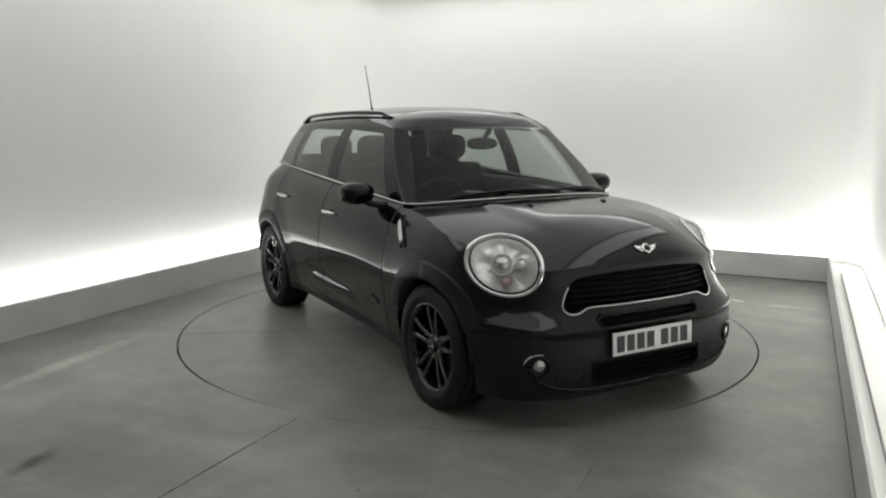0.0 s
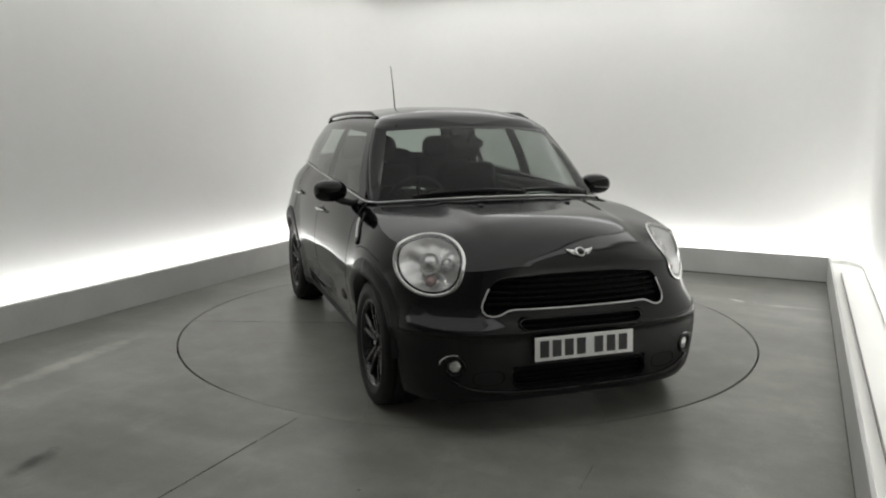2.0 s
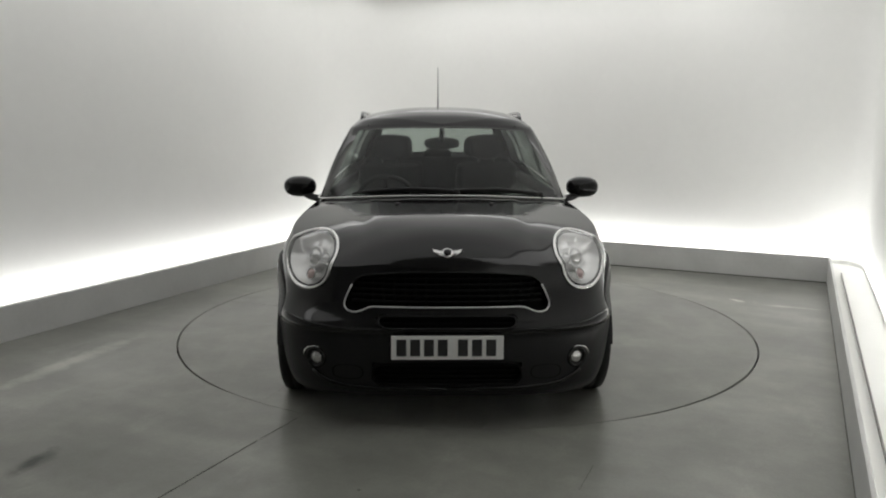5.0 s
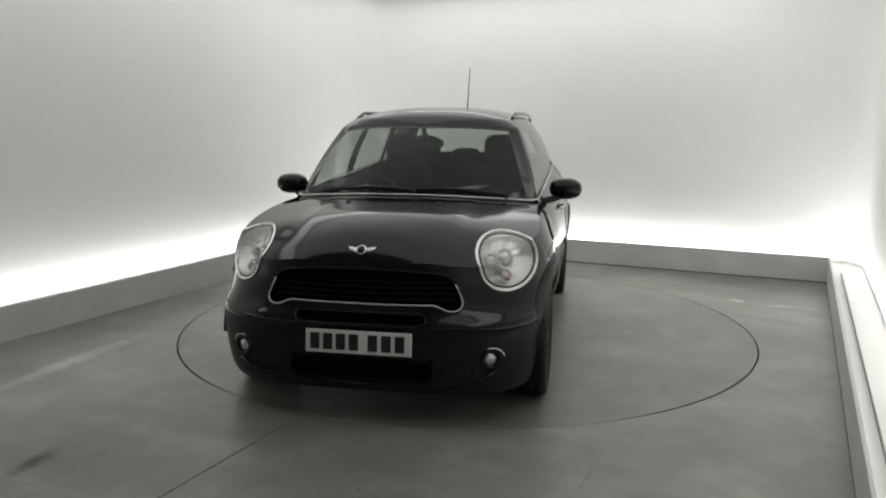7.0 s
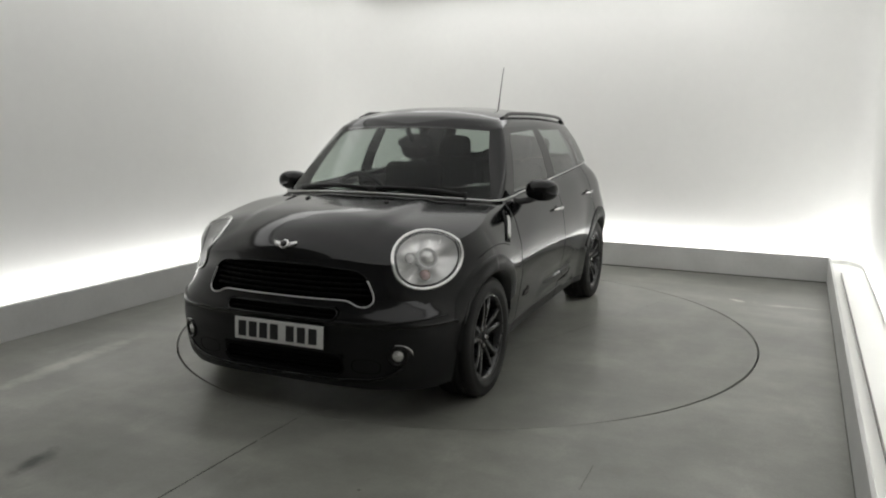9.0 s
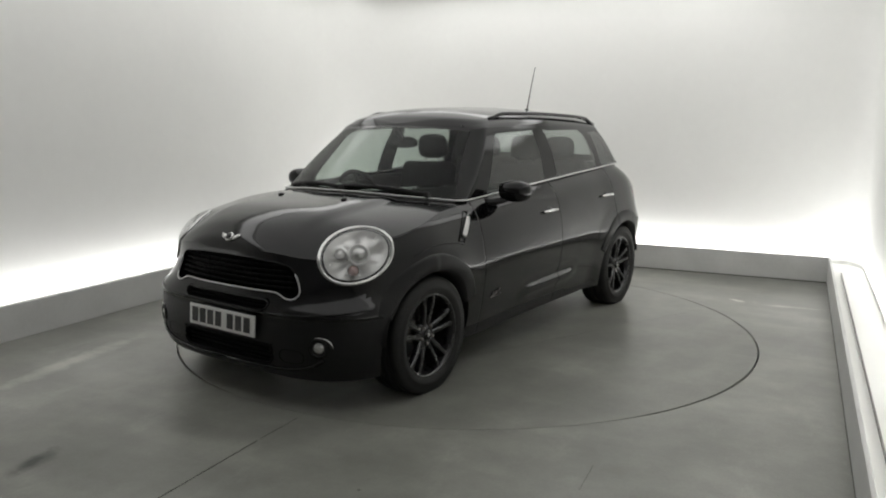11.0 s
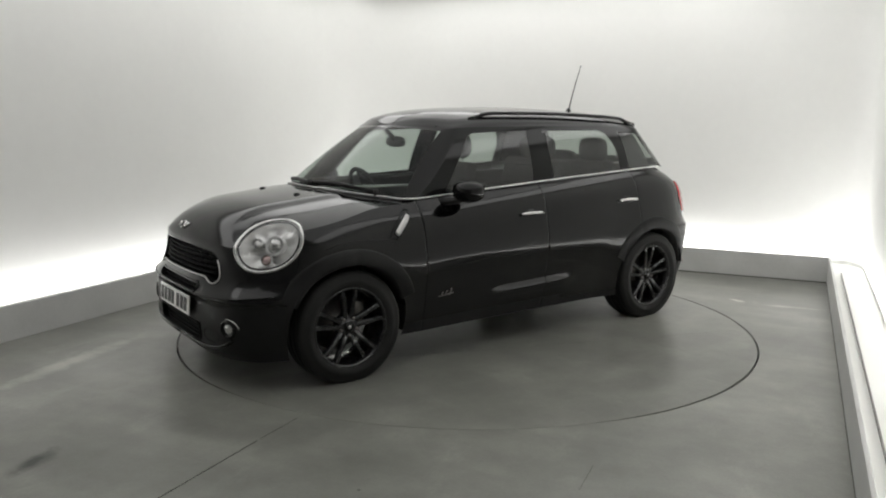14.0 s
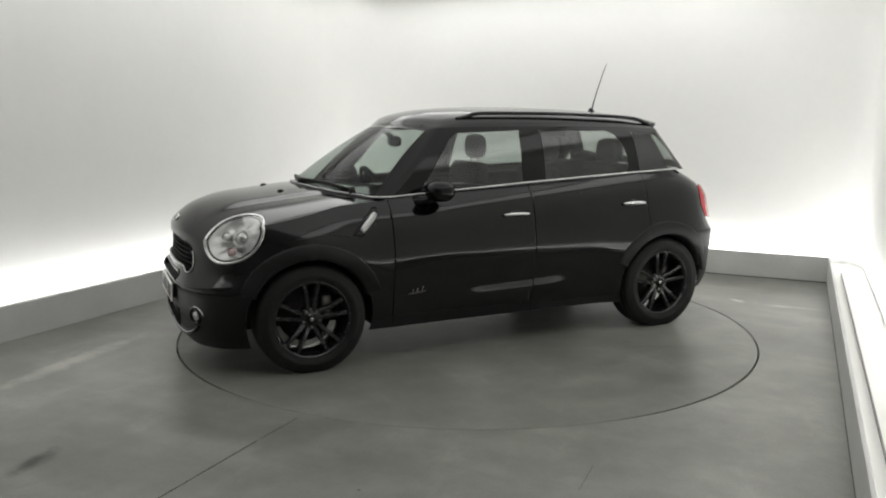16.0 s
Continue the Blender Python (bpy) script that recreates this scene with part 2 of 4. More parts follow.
def ellipsoid(c, r, seg=24, rings=14, power=2.0, bm=None, m=None):
    b = bm or bmesh.new()
    rows = []
    for i in range(rings + 1):
        t = math.pi * i / rings
        row = []
        for j in range(seg):
            a = 2 * math.pi * j / seg

            def sp(v):
                return math.copysign(abs(v) ** (2 / power), v)
            p = Vector((c[0] + r[0] * sp(math.sin(t)) * sp(math.cos(a)), c[1] + r[1] * sp(math.sin(t)) * sp(math.sin(a)), c[2] + r[2] * sp(math.cos(t))))
            row.append(b.verts.new(m @ p if m is not None else p))
        rows.append(row)
    grid_faces(b, rows, closed_u=True)
    bmesh.ops.remove_doubles(b, verts=b.verts, dist=1e-5)
    bmesh.ops.recalc_face_normals(b, faces=b.faces)
    return b


def curve1(pairs):
    """A smooth monotone curve through (x, value) pairs, x rising."""
    xs, ys = np.array([p[0] for p in pairs], float), np.array([p[1] for p in pairs], float)
    h, d = np.diff(xs), np.diff(ys) / np.diff(xs)
    g = np.zeros(len(xs))
    g[0], g[-1] = d[0], d[-1]
    for i in range(1, len(xs) - 1):
        if d[i - 1] * d[i] > 0:
            w1, w2 = 2 * h[i] + h[i - 1], h[i] + 2 * h[i - 1]
            g[i] = (w1 + w2) / (w1 / d[i - 1] + w2 / d[i])

    def f(x):
        x = min(max(x, xs[0]), xs[-1])
        i = min(int(np.searchsorted(xs, x, "right")) - 1, len(xs) - 2)
        t = (x - xs[i]) / h[i]
        return float((1 + 2 * t) * (1 - t) ** 2 * ys[i] + t * (1 - t) ** 2 * h[i] * g[i] + t * t * (3 - 2 * t) * ys[i + 1] + t * t * (t - 1) * h[i] * g[i + 1])
    return f


def cut(bm, f):
    """Splits the faces of bm along the line where f turns from negative (inside) to positive."""
    val = {v: f(v.co) for v in bm.verts}
    made = []
    for e in list(bm.edges):
        a, c = e.verts
        if (val[a] < 0) != (val[c] < 0):
            lo, hi = 0.0, 1.0
            for _ in range(12):
                mid = (lo + hi) / 2
                if (f(a.co.lerp(c.co, mid)) < 0) == (val[a] < 0):
                    lo = mid
                else:
                    hi = mid
            _, v = bmesh.utils.edge_split(e, a, min(max((lo + hi) / 2, 0.002), 0.998))
            made.append(v)
    if made:
        bmesh.ops.connect_verts(bm, verts=made, check_degenerate=False)


def take(bm, inside):
    """Moves the faces for which inside(face) holds into a bmesh of their own."""
    faces = [f for f in bm.faces if inside(f)]
    out, seen = bmesh.new(), {}
    for f in faces:
        vs = []
        for v in f.verts:
            if v not in seen:
                seen[v] = out.verts.new(v.co)
            vs.append(seen[v])
        nf = out.faces.new(vs)
        nf.material_index = f.material_index
    bmesh.ops.delete(bm, geom=faces, context="FACES")
    return out


def polygon_distance(poly):
    """Signed distance to a polygon in the plane, negative inside."""
    n = len(poly)

    def f(x, y):
        best, ins = 1e9, False
        for i in range(n):
            (ax, ay), (bx, by) = poly[i], poly[(i + 1) % n]
            ex, ey, wx, wy = bx - ax, by - ay, x - ax, y - ay
            t = min(1, max(0, (wx * ex + wy * ey) / (ex * ex + ey * ey + 1e-12)))
            best = min(best, (wx - t * ex) ** 2 + (wy - t * ey) ** 2)
            if (ay > y) != (by > y) and x < (bx - ax) * (y - ay) / (by - ay) + ax:
                ins = not ins
        return -math.sqrt(best) if ins else math.sqrt(best)
    return f


# ---- the room ----
TABLE_R, TABLE_X = 2.008, -0.014   # radius and centre of the turntable's opening

def ring_floor():
    """The floor sheet with the round opening of the turntable."""
    b = bmesh.new()
    NEAR = radians(-99 - TURN)
    x0, x1, y0, y1 = XL - 0.3, XR + 0.3, YF - 0.3, YB + 0.3
    angles = sorted({2 * math.pi * i / 180 for i in range(180)} | {math.atan2(y, x) % (2 * math.pi) for x in (x0, x1) for y in (y0, y1)})
    rows = []
    for a in angles:
        c, s = math.cos(a), math.sin(a)
        # the gap is choked with dirt on one side
        near = min(1.0, max(0.0, (38 - abs(math.degrees((a - NEAR + math.pi) % (2 * math.pi) - math.pi))) / 10))
        R0 = TABLE_R + 0.007 - 0.0105 * near
        d = min((x1 / c if c > 0 else x0 / c) if abs(c) > 1e-9 else 1e9, (y1 / s if s > 0 else y0 / s) if abs(s) > 1e-9 else 1e9)
        rows.append([b.verts.new((R0 * c, R0 * s, -0.05)), b.verts.new((R0 * c, R0 * s, -0.003)), b.verts.new(((R0 + 0.003) * c, (R0 + 0.003) * s, 0)),
                     *[b.verts.new(((R0 + (d - R0) * k) * c, (R0 + (d - R0) * k) * s, 0)) for k in (0.33, 0.66, 1.0)]])
    grid_faces(b, rows, closed_v=True)
    bmesh.ops.recalc_face_normals(b, faces=b.faces)
    return b


floor = link("floor", ring_floor(), M_FLOOR, smooth=False)
floor.matrix_world = pose(TABLE_X, 0, 0) @ ROOM
tagged(floor, "worn grey painted concrete floor round the turntable", kind="structure")
pit = link("floor_pit", box(0, 0, -0.35, 4.4, 4.4, 0.5), M_PIT, smooth=False)
tagged(pit, "dark pit under the turntable", kind="structure")


def wall_piece(name, x0, x1, y0, y1, z0, z1, material, label, bevel=0.0):
    ob = link(name, box((x0 + x1) / 2, (y0 + y1) / 2, (z0 + z1) / 2, x1 - x0, y1 - y0, z1 - z0, bevel), material, smooth=False)
    ob.matrix_world = ROOM
    return tagged(ob, label, kind="structure")


TOP = CEIL
def cove_wall():
    """Left, back and right wall as one skin with rounded inner corners and an outer face."""
    b = bmesh.new()
    rad, line = CORNER_L, []
    line.append((WX0, WY0))
    for k in range(9):
        a = math.pi - k * math.pi / 16
        line.append((WX0 + rad + rad * math.cos(a), WY1 - rad + rad * math.sin(a)))
    rad = CORNER_R
    for k in range(9):
        a = math.pi / 2 - k * math.pi / 16
        line.append((WX1 - rad + rad * math.cos(a), WY1 - rad + rad * math.sin(a)))
    line.append((WX1, WY0))
    rows = []
    for x, y in line:
        rows.append([b.verts.new((x, y, z)) for z in (-0.05, 0.5, 1.2, 2.0, TOP)])
    grid_faces(b, rows)
    outer = []
    for x, y in ((WX0 - 0.15, WY0), (WX0 - 0.15, WY1 + 0.15), (WX1 + 0.15, WY1 + 0.15), (WX1 + 0.15, WY0)):
        outer.append([b.verts.new((x, y, z)) for z in (-0.05, TOP)])
    grid_faces(b, outer)
    return b


wall = link("wall_cove", cove_wall(), M_WALL)
wall.matrix_world = ROOM
tagged(wall, "white painted studio walls with rounded inner corners", kind="structure")
wall_piece("wall_front", WX0 - 0.15, WX1 + 0.15, WY0 - 0.15, WY0, -0.05, TOP, M_FRONT, "plain grey wall that closes the studio")
wall_piece("ceiling", WX0 - 0.15, WX1 + 0.15, WY0 - 0.15, WY1 + 0.15, CEIL, CEIL + 0.1, M_SOFFIT, "plain grey ceiling of the studio")


# assumed housing for the added overhead light, out of view
def light_panel(length, width):
    thing = tagged(new("light_panel"), "assumed flat white light panel under the ceiling, out of view", "ceiling light", group="light panels under the ceiling")
    link("housing", box(0, 0, -0.024, length + 0.04, width + 0.04, 0.048, 0.006), M_CEIL, thing, smooth=False)
    for sgn in (1, -1):
        link("end_cap", box(sgn * (length / 2 + 0.03), 0, -0.028, 0.02, width + 0.05, 0.060, 0.004), M_CEIL, thing, smooth=False)
        link("side_lip", box(0, sgn * (width / 2 + 0.010), -0.055, length, 0.012, 0.014, 0.002), M_CEIL, thing, smooth=False)
    return thing


for x, y, length, width, turn, watts in LIGHT_PANELS:
    light_panel(length, width).matrix_world = ROOM @ pose(x, y, CEIL, 0, 0, turn)

# plinth boards with the light channel behind them
T = 0.02
wall_piece("plinth_west", XL - T, XL, YF, YB + T, 0, PLINTH, M_PLINTH, "low grey-white plinth board hiding an LED strip", 0.003)
wall_piece("plinth_east", XR, XR + T, YF, YB + T, 0, PLINTH, M_PLINTH, "low grey-white plinth board hiding an LED strip", 0.003)
wall_piece("plinth_north", XL + 0.002, XR - 0.002, YB, YB + T, 0, PLINTH, M_PLINTH, "low grey-white plinth board hiding an LED strip", 0.003)

# white boards that close the light channel behind the plinths
wall_piece("light_channel", XL - GAP, XL - T - 0.002, YF, YB + GAP, 0.05, 0.14, M_WALL, "white board inside the light channel")
wall_piece("light_channel", XR + T + 0.002, XR + GAP, YF, YB + GAP, 0.05, 0.14, M_WALL, "white board inside the light channel")
wall_piece("light_channel", XL - T, XR + T, YB + T + 0.002, YB + GAP, 0.05, 0.136, M_WALL, "white board inside the light channel")

# thin dark strip along the joint at the plinth's foot
for x0, x1, y0, y1 in ((XR - 0.003, XR, YF, YB - 0.004), (XL + 0.004, XR - 0.004, YB - 0.003, YB)):
    wall_piece("plinth_joint", x0, x1, y0, y1, 0.0005, 0.009, M_JOINT, "thin dark joint along the foot of the plinth")

# aluminium profiles that hold the LED strips
for x in (XL - 0.098, XR + 0.098):
    wall_piece("led_profile", x - 0.004, x + 0.004, LEDF, YB - 0.30, 0.142, 0.160, M_DISC, "thin aluminium profile of the LED strip", 0.002)

# joints in the floor
def joint(name, x0, y0, x1, y1, w):
    b = bmesh.new()
    a, c = Vector((x0, y0)), Vector((x1, y1))
    n = (c - a).orthogonal().normalized() * w / 2
    steps = 24
    rows = []
    for i in range(steps + 1):
        p = a.lerp(c, i / steps)
        k = 0.6 + 0.8 * noise.noise((p.x * 9, p.y * 9, 0.3)) ** 2 + 0.3 * noise.noise((p.x * 4, p.y * 4, 2.0))
        rows.append([b.verts.new((p.x + n.x * s * k, p.y + n.y * s * k, z)) for s, z in ((1.6, 0.0005), (0.8, 0.0022), (-0.8, 0.0022), (-1.6, 0.0005))])
    grid_faces(b, rows)
    bmesh.ops.recalc_face_normals(b, faces=b.faces)
    ob = link(name, b, M_JOINT)
    return tagged(ob, "dark worn joint line across the floor", kind="structure")


joint("floor_joint", -0.965, -2.18, -1.62, -3.72, 0.007)
joint("floor_joint", -0.84, -1.90, -0.955, -2.16, 0.0025)
joint("floor_joint", 0.55, -2.38, 0.46, -2.60, 0.0015)


# ---- the turntable ----
def turntable():
    top = tagged(new("turntable"), "round grey car turntable set flush in the floor", "turntable")
    R1 = TABLE_R - 0.004
    b = lathe([(0.001, -0.055), (R1 - 0.02, -0.055), (R1 - 0.02, -0.02), (0.001, -0.02)], 96)
    b.transform(Matrix.Rotation(radians(90), 4, "X"))
    part("base", b, M_PIT, top, smooth=False)
    # plates, parted by one seam through the middle and two across it
    d1 = Vector((math.cos(radians(69)), math.sin(radians(69)), 0))
    n1 = Vector((d1.y, -d1.x, 0))
    for side, lo, hi in ((1, -3, -0.5), (-1, -3, -0.5), (0, -0.5, 0.7), (0, 0.7, 3)):
        b = bmesh.new()
        vs = [b.verts.new((R1 * math.cos(2 * math.pi * i / 160), R1 * math.sin(2 * math.pi * i / 160), 0)) for i in range(160)]
        b.faces.new(vs)
        for co, no in ((n1 * (0.06 + side * 0.003), n1 * side), (d1 * (lo + 0.0007), d1), (d1 * (hi - 0.0007), -d1)):
            if no.length < 0.5:
                continue
            g = list(b.verts) + list(b.edges) + list(b.faces)
            bmesh.ops.bisect_plane(b, geom=g, plane_co=co, plane_no=no, clear_inner=True)
        r = bmesh.ops.extrude_face_region(b, geom=list(b.faces))
        bmesh.ops.translate(b, vec=(0, 0, -0.019), verts=[v for v in r["geom"] if isinstance(v, bmesh.types.BMVert)])
        bmesh.ops.recalc_face_normals(b, faces=b.faces)
        part("plate", b, M_DISCTOP, top, smooth=False)
    return top


TABLE = turntable()


# ---- the car: x forward, y to its left, z up from the ground ----
HUB_Z, TYRE_R = 0.314, 0.329
F_AXLE, R_AXLE = 1.292, -1.293
BELT = curve1([(-1.95, 1.125), (-1.5, 1.120), (-0.95, 1.100), (-0.2, 1.062), (0.35, 1.028), (0.83, 0.998), (1.3, 0.985), (2.0, 0.98)])
LOWER = curve1([(0.12, 0.765), (0.17, 0.785), (0.25, 0.812), (0.40, 0.848), (0.56, 0.8735), (0.62, 0.8812), (0.655, 0.8815), (0.70, 0.8788), (0.77, 0.8708), (0.88, 0.851), (1.0, 0.832), (1.2, 0.80)])
SHOULDER = curve1([(-0.2, 0.12), (0.0, 0.076), (0.04, 0.048), (0.08, 0.025), (0.13, 0.010), (0.20, 0.002), (0.30, 0.0), (2.0, 0.0)])
NOSE = curve1([(0.12, 1.88), (0.17, 1.945), (0.22, 1.975), (0.34, 1.980), (0.455, 1.977), (0.482, 1.984), (0.502, 1.995), (0.525, 1.988), (0.56, 1.971), (0.65, 1.959), (0.74, 1.956), (0.80, 1.955),
               (0.86, 1.935), (0.92, 1.875), (0.96, 1.80), (1.0, 1.68), (1.1, 1.45)])
TAIL = curve1([(0.12, -1.80), (0.22, -1.90), (0.37, -1.965), (0.66, -1.96), (0.70, -1.93), (0.76, -1.90), (0.90, -1.895), (1.0, -1.84), (1.06, -1.75), (1.13, -1.62)])
BONNET = curve1([(0.7, 1.06), (1.1, 1.048), (1.148, 1.043), (1.40, 1.018), (1.62, 0.996), (1.75, 0.965), (1.83, 0.932), (1.90, 0.880), (1.93, 0.848), (1.955, 0.79), (2.0, 0.62)])
DROP = curve1([(0.7, 0.055), (1.1, 0.062), (1.3, 0.075), (1.59, 0.115), (1.70, 0.170), (1.80, 0.250), (1.95, 0.33), (2.0, 0.33)])


def bonnet_z(x, y):
    a = abs(y)
    z = BONNET(x) - DROP(x) * (a / 0.73) ** 2.2
    # raised middle field of the bonnet
    k = min(1, max(0, (a - 0.385 + 0.06 * (x - 1.2)) / 0.075))
    return z - 0.012 * k * k * (3 - 2 * k) * min(1, max(0, (1.85 - x) / 0.25))


FRONT_POWER = curve1([(0.1, 3.9), (0.42, 3.9), (0.50, 3.6), (0.60, 2.7), (0.70, 2.4), (1.2, 2.35)])
GROOVES = (0.785, -0.205, -1.14)


def column_list():
    cols = []
    for i in range(44):
        cols.append(("front", (i / 44) ** 0.9 * 0.5 * math.pi))
    xs = list(np.linspace(1.2, -1.15, 74))
    xs = [x for x in xs if all(abs(x - g) > 0.012 for g in GROOVES)] + [g + d for g in GROOVES for d in (-0.009, -0.004, 0.0, 0.004, 0.009)]
    cols += [("side", float(x)) for x in sorted(xs, reverse=True)]
    for i in range(1, 25):
        cols.append(("rear", 0.5 * math.pi * (1 - (i / 24) ** 0.9)))
    return cols


COLS = column_list()


FLARE = curve1([(0.12, 0.026), (0.25, 0.024), (0.40, 0.013), (0.56, 0.004), (0.62, 0.0), (1.2, 0.0)])


def side_y(x, z):
    # the side crest dips towards both wheel arches
    dip = 0.045 * math.exp(-((x - 0.85) / 0.28) ** 2) + 0.03 * math.exp(-((x + 1.0) / 0.2) ** 2)
    w = LOWER(z + dip) - SHOULDER(BELT(x) - z)
    k = min(1, max(0, ((x - 0.95) if x > 0 else (-x - 0.72)) / 0.22))
    w += FLARE(z) * k * k * (3 - 2 * k)
    # the skin swells out towards both wheel arches
    for ax in (F_AXLE, R_AXLE):
        k = min(1, max(0, (0.60 - math.hypot(x - ax, z - HUB_Z)) / 0.18))
        w += 0.014 * k * k * (3 - 2 * k) * min(1, max(0, (z - 0.50) / 0.2))
    # scalloped moulding low on the doors
    g = min(1, max(0, (0.42 - abs(x + 0.09)) / 0.12))
    lift = 0.395 - 0.045 * x
    w += 0.024 * g * math.exp(-((z - lift + 0.02) / 0.024) ** 2) - 0.010 * g * math.exp(-((z - lift - 0.03) / 0.03) ** 2)
    # soft crease along the doors
    w += 0.0015 * math.exp(-((z - 0.65) / 0.03) ** 2)
    return w


def skin(col, z):
    """A point on the side skin at height z."""
    kind, p = col
    if kind == "front":
        n, x0 = FRONT_POWER(z), 1.2
        w = side_y(1.2, z)
        c, s = max(0.0, math.cos(p)), math.sin(p)
        return Vector((x0 + (NOSE(z) - x0) * c ** (2 / n), w * s ** (2 / n), z))
    if kind == "rear":
        n, x0 = 4.0, -1.15
        w = side_y(-1.15, z)
        c, s = max(0.0, math.cos(p)), max(0.0, math.sin(p))
        return Vector((x0 + (TAIL(z) - x0) * c ** (2 / n), w * s ** (2 / n), z))
    y = side_y(p, z)
    for g in GROOVES:
        if abs(p - g) < 0.002 and not (g < -1 and z < 0.66):
            y -= 0.010
    return Vector((p, y, z))


def top_height(col):
    kind, p = col
    if kind == "rear":
        return BELT(-1.6)
    if kind == "side" and p < 0.80:
        return BELT(p)
    lo, hi = 0.5, 1.1
    for _ in range(30):
        mid = (lo + hi) / 2
        q = skin(col, mid)
        lo, hi = (mid, hi) if bonnet_z(q.x, q.y) > mid else (lo, mid)
    return lo


ROWS = [0, 0.03, 0.06, 0.09, 0.12, 0.16, 0.20, 0.24, 0.28, 0.32, 0.36, 0.40, 0.43, 0.45, 0.462, 0.472, 0.482, 0.492, 0.50, 0.508, 0.516, 0.524, 0.532, 0.54, 0.55, 0.565, 0.58, 0.60, 0.64, 0.68, 0.72, 0.76, 0.80, 0.84, 0.88, 0.915, 0.945, 0.97, 0.988, 1.0]


def body_bottom(col):
    kind, p = col
    if kind == "front":
        return 0.165
    if kind == "side":
        return 0.205
    return 0.24


def body_mesh():
    b = bmesh.new()
    tops = [top_height(c) for c in COLS]
    for sgn in (1, -1):
        rows = []
        for v in ROWS:
            row = []
            for c, zt in zip(COLS, tops):
                zb = body_bottom(c)
                if c[0] == "front":
                    zb += 0.03 * max(0, (c[1] - 1.25) / 0.32)
                q = skin(c, zb + (zt - zb) * v)
                row.append(b.verts.new((q.x, q.y * sgn, q.z)))
            rows.append(row)
        for f in grid_faces(b, rows):
            f.material_index = 0
        # bonnet
        idx = [j for j, c in enumerate(COLS) if c[0] == "front" or c[1] >= 0.80]
        cap = []
        last = len(idx) - 1
        for j in idx:
            e = rows[-1][j].co
            t = 1.148 + (1.90 - 1.148) * ((last - idx.index(j)) / last) ** 0.8
            line = [rows[-1][j]]
            for i in range(1, 25):
                r = i / 24
                x, y = e.x + (t - e.x) * (1 - (1 - r) ** 2), e.y * (1 - r)
                z = bonnet_z(x, y)
                line.append(b.verts.new((x, y, z)))
            cap.append(line)
        for f in grid_faces(b, cap):
            f.material_index = 1
    bmesh.ops.remove_doubles(b, verts=b.verts, dist=0.0008)
    bmesh.ops.recalc_face_normals(b, faces=b.faces)
    if sum(f.normal.y * f.calc_center_median().y for f in b.faces) < 0:
        bmesh.ops.reverse_faces(b, faces=b.faces)
    return b


# lamps and openings of the front
HL_C = Vector((1.69, 0.665, 0.79))
HL_H = Vector((-0.267, 0.284, 0.025))
HL_V = Vector((-0.169, 0.030, 0.269))
HL_N = HL_H.cross(HL_V)
if HL_N.x < 0:
    HL_N = -HL_N
HL_N.normalize()
HL_HN = HL_H.normalized()
HL_VN = HL_N.cross(HL_HN).normalized()
if HL_VN.z < 0:
    HL_VN = -HL_VN
HL_A, HL_B = 0.178, 0.150


def lamp_shape(a, b):
    """The lamp's outline: an oval that is fuller towards its upper outer side."""
    u, v = a / HL_A, b / HL_B
    k = 1 + 0.06 * math.cos(math.atan2(v, u) - radians(50)) + 0.027 + 0.078 * math.cos(2 * (math.atan2(v, u) - radians(42)))
    return (abs(u) ** 2.08 + abs(v) ** 2.08) ** (1 / 2.08) / k - 1


def in_lamp(p):
    q = Vector((p.x, abs(p.y), p.z)) - HL_C
    if q.dot(HL_N) < -0.14 or p.x < 1.35:
        return 1.0
    return lamp_shape(q.dot(HL_HN), q.dot(HL_VN)) * HL_B


GRILLE = [(-0.37, 0.604), (0.37, 0.604), (0.405, 0.577), (0.472, 0.572), (0.497, 0.598), (0.440, 0.722), (0.395, 0.748), (0.2, 0.766), (0, 0.770), (-0.2, 0.766),
          (-0.395, 0.748), (-0.440, 0.722), (-0.497, 0.598), (-0.472, 0.572), (-0.405, 0.577)]
SLOT = [(-0.30, 0.508), (0.30, 0.508), (0.335, 0.530), (0.325, 0.562), (-0.325, 0.562), (-0.335, 0.530)]
INTAKE = [(-0.33, 0.232), (0.33, 0.232), (0.36, 0.27), (0.34, 0.335), (-0.34, 0.335), (-0.36, 0.27)]
F_GRILLE, F_SLOT, F_INTAKE = polygon_distance(GRILLE), polygon_distance(SLOT), polygon_distance(INTAKE)


def front_opening(f, r=0.0):
    return lambda p: (f(p.y, p.z) - r) if p.x > 1.5 else 1.0


ARCH_R = 0.375


def in_arch(p):
    if abs(p.y) < 0.5:
        return 1.0
    return min(math.hypot(p.x - F_AXLE, p.z - HUB_Z), math.hypot(p.x - R_AXLE, p.z - HUB_Z)) - ARCH_R


from mathutils.bvhtree import BVHTree

CAR = tagged(new("car"), "black five-door compact crossover with black alloy wheels on the turntable", "car")


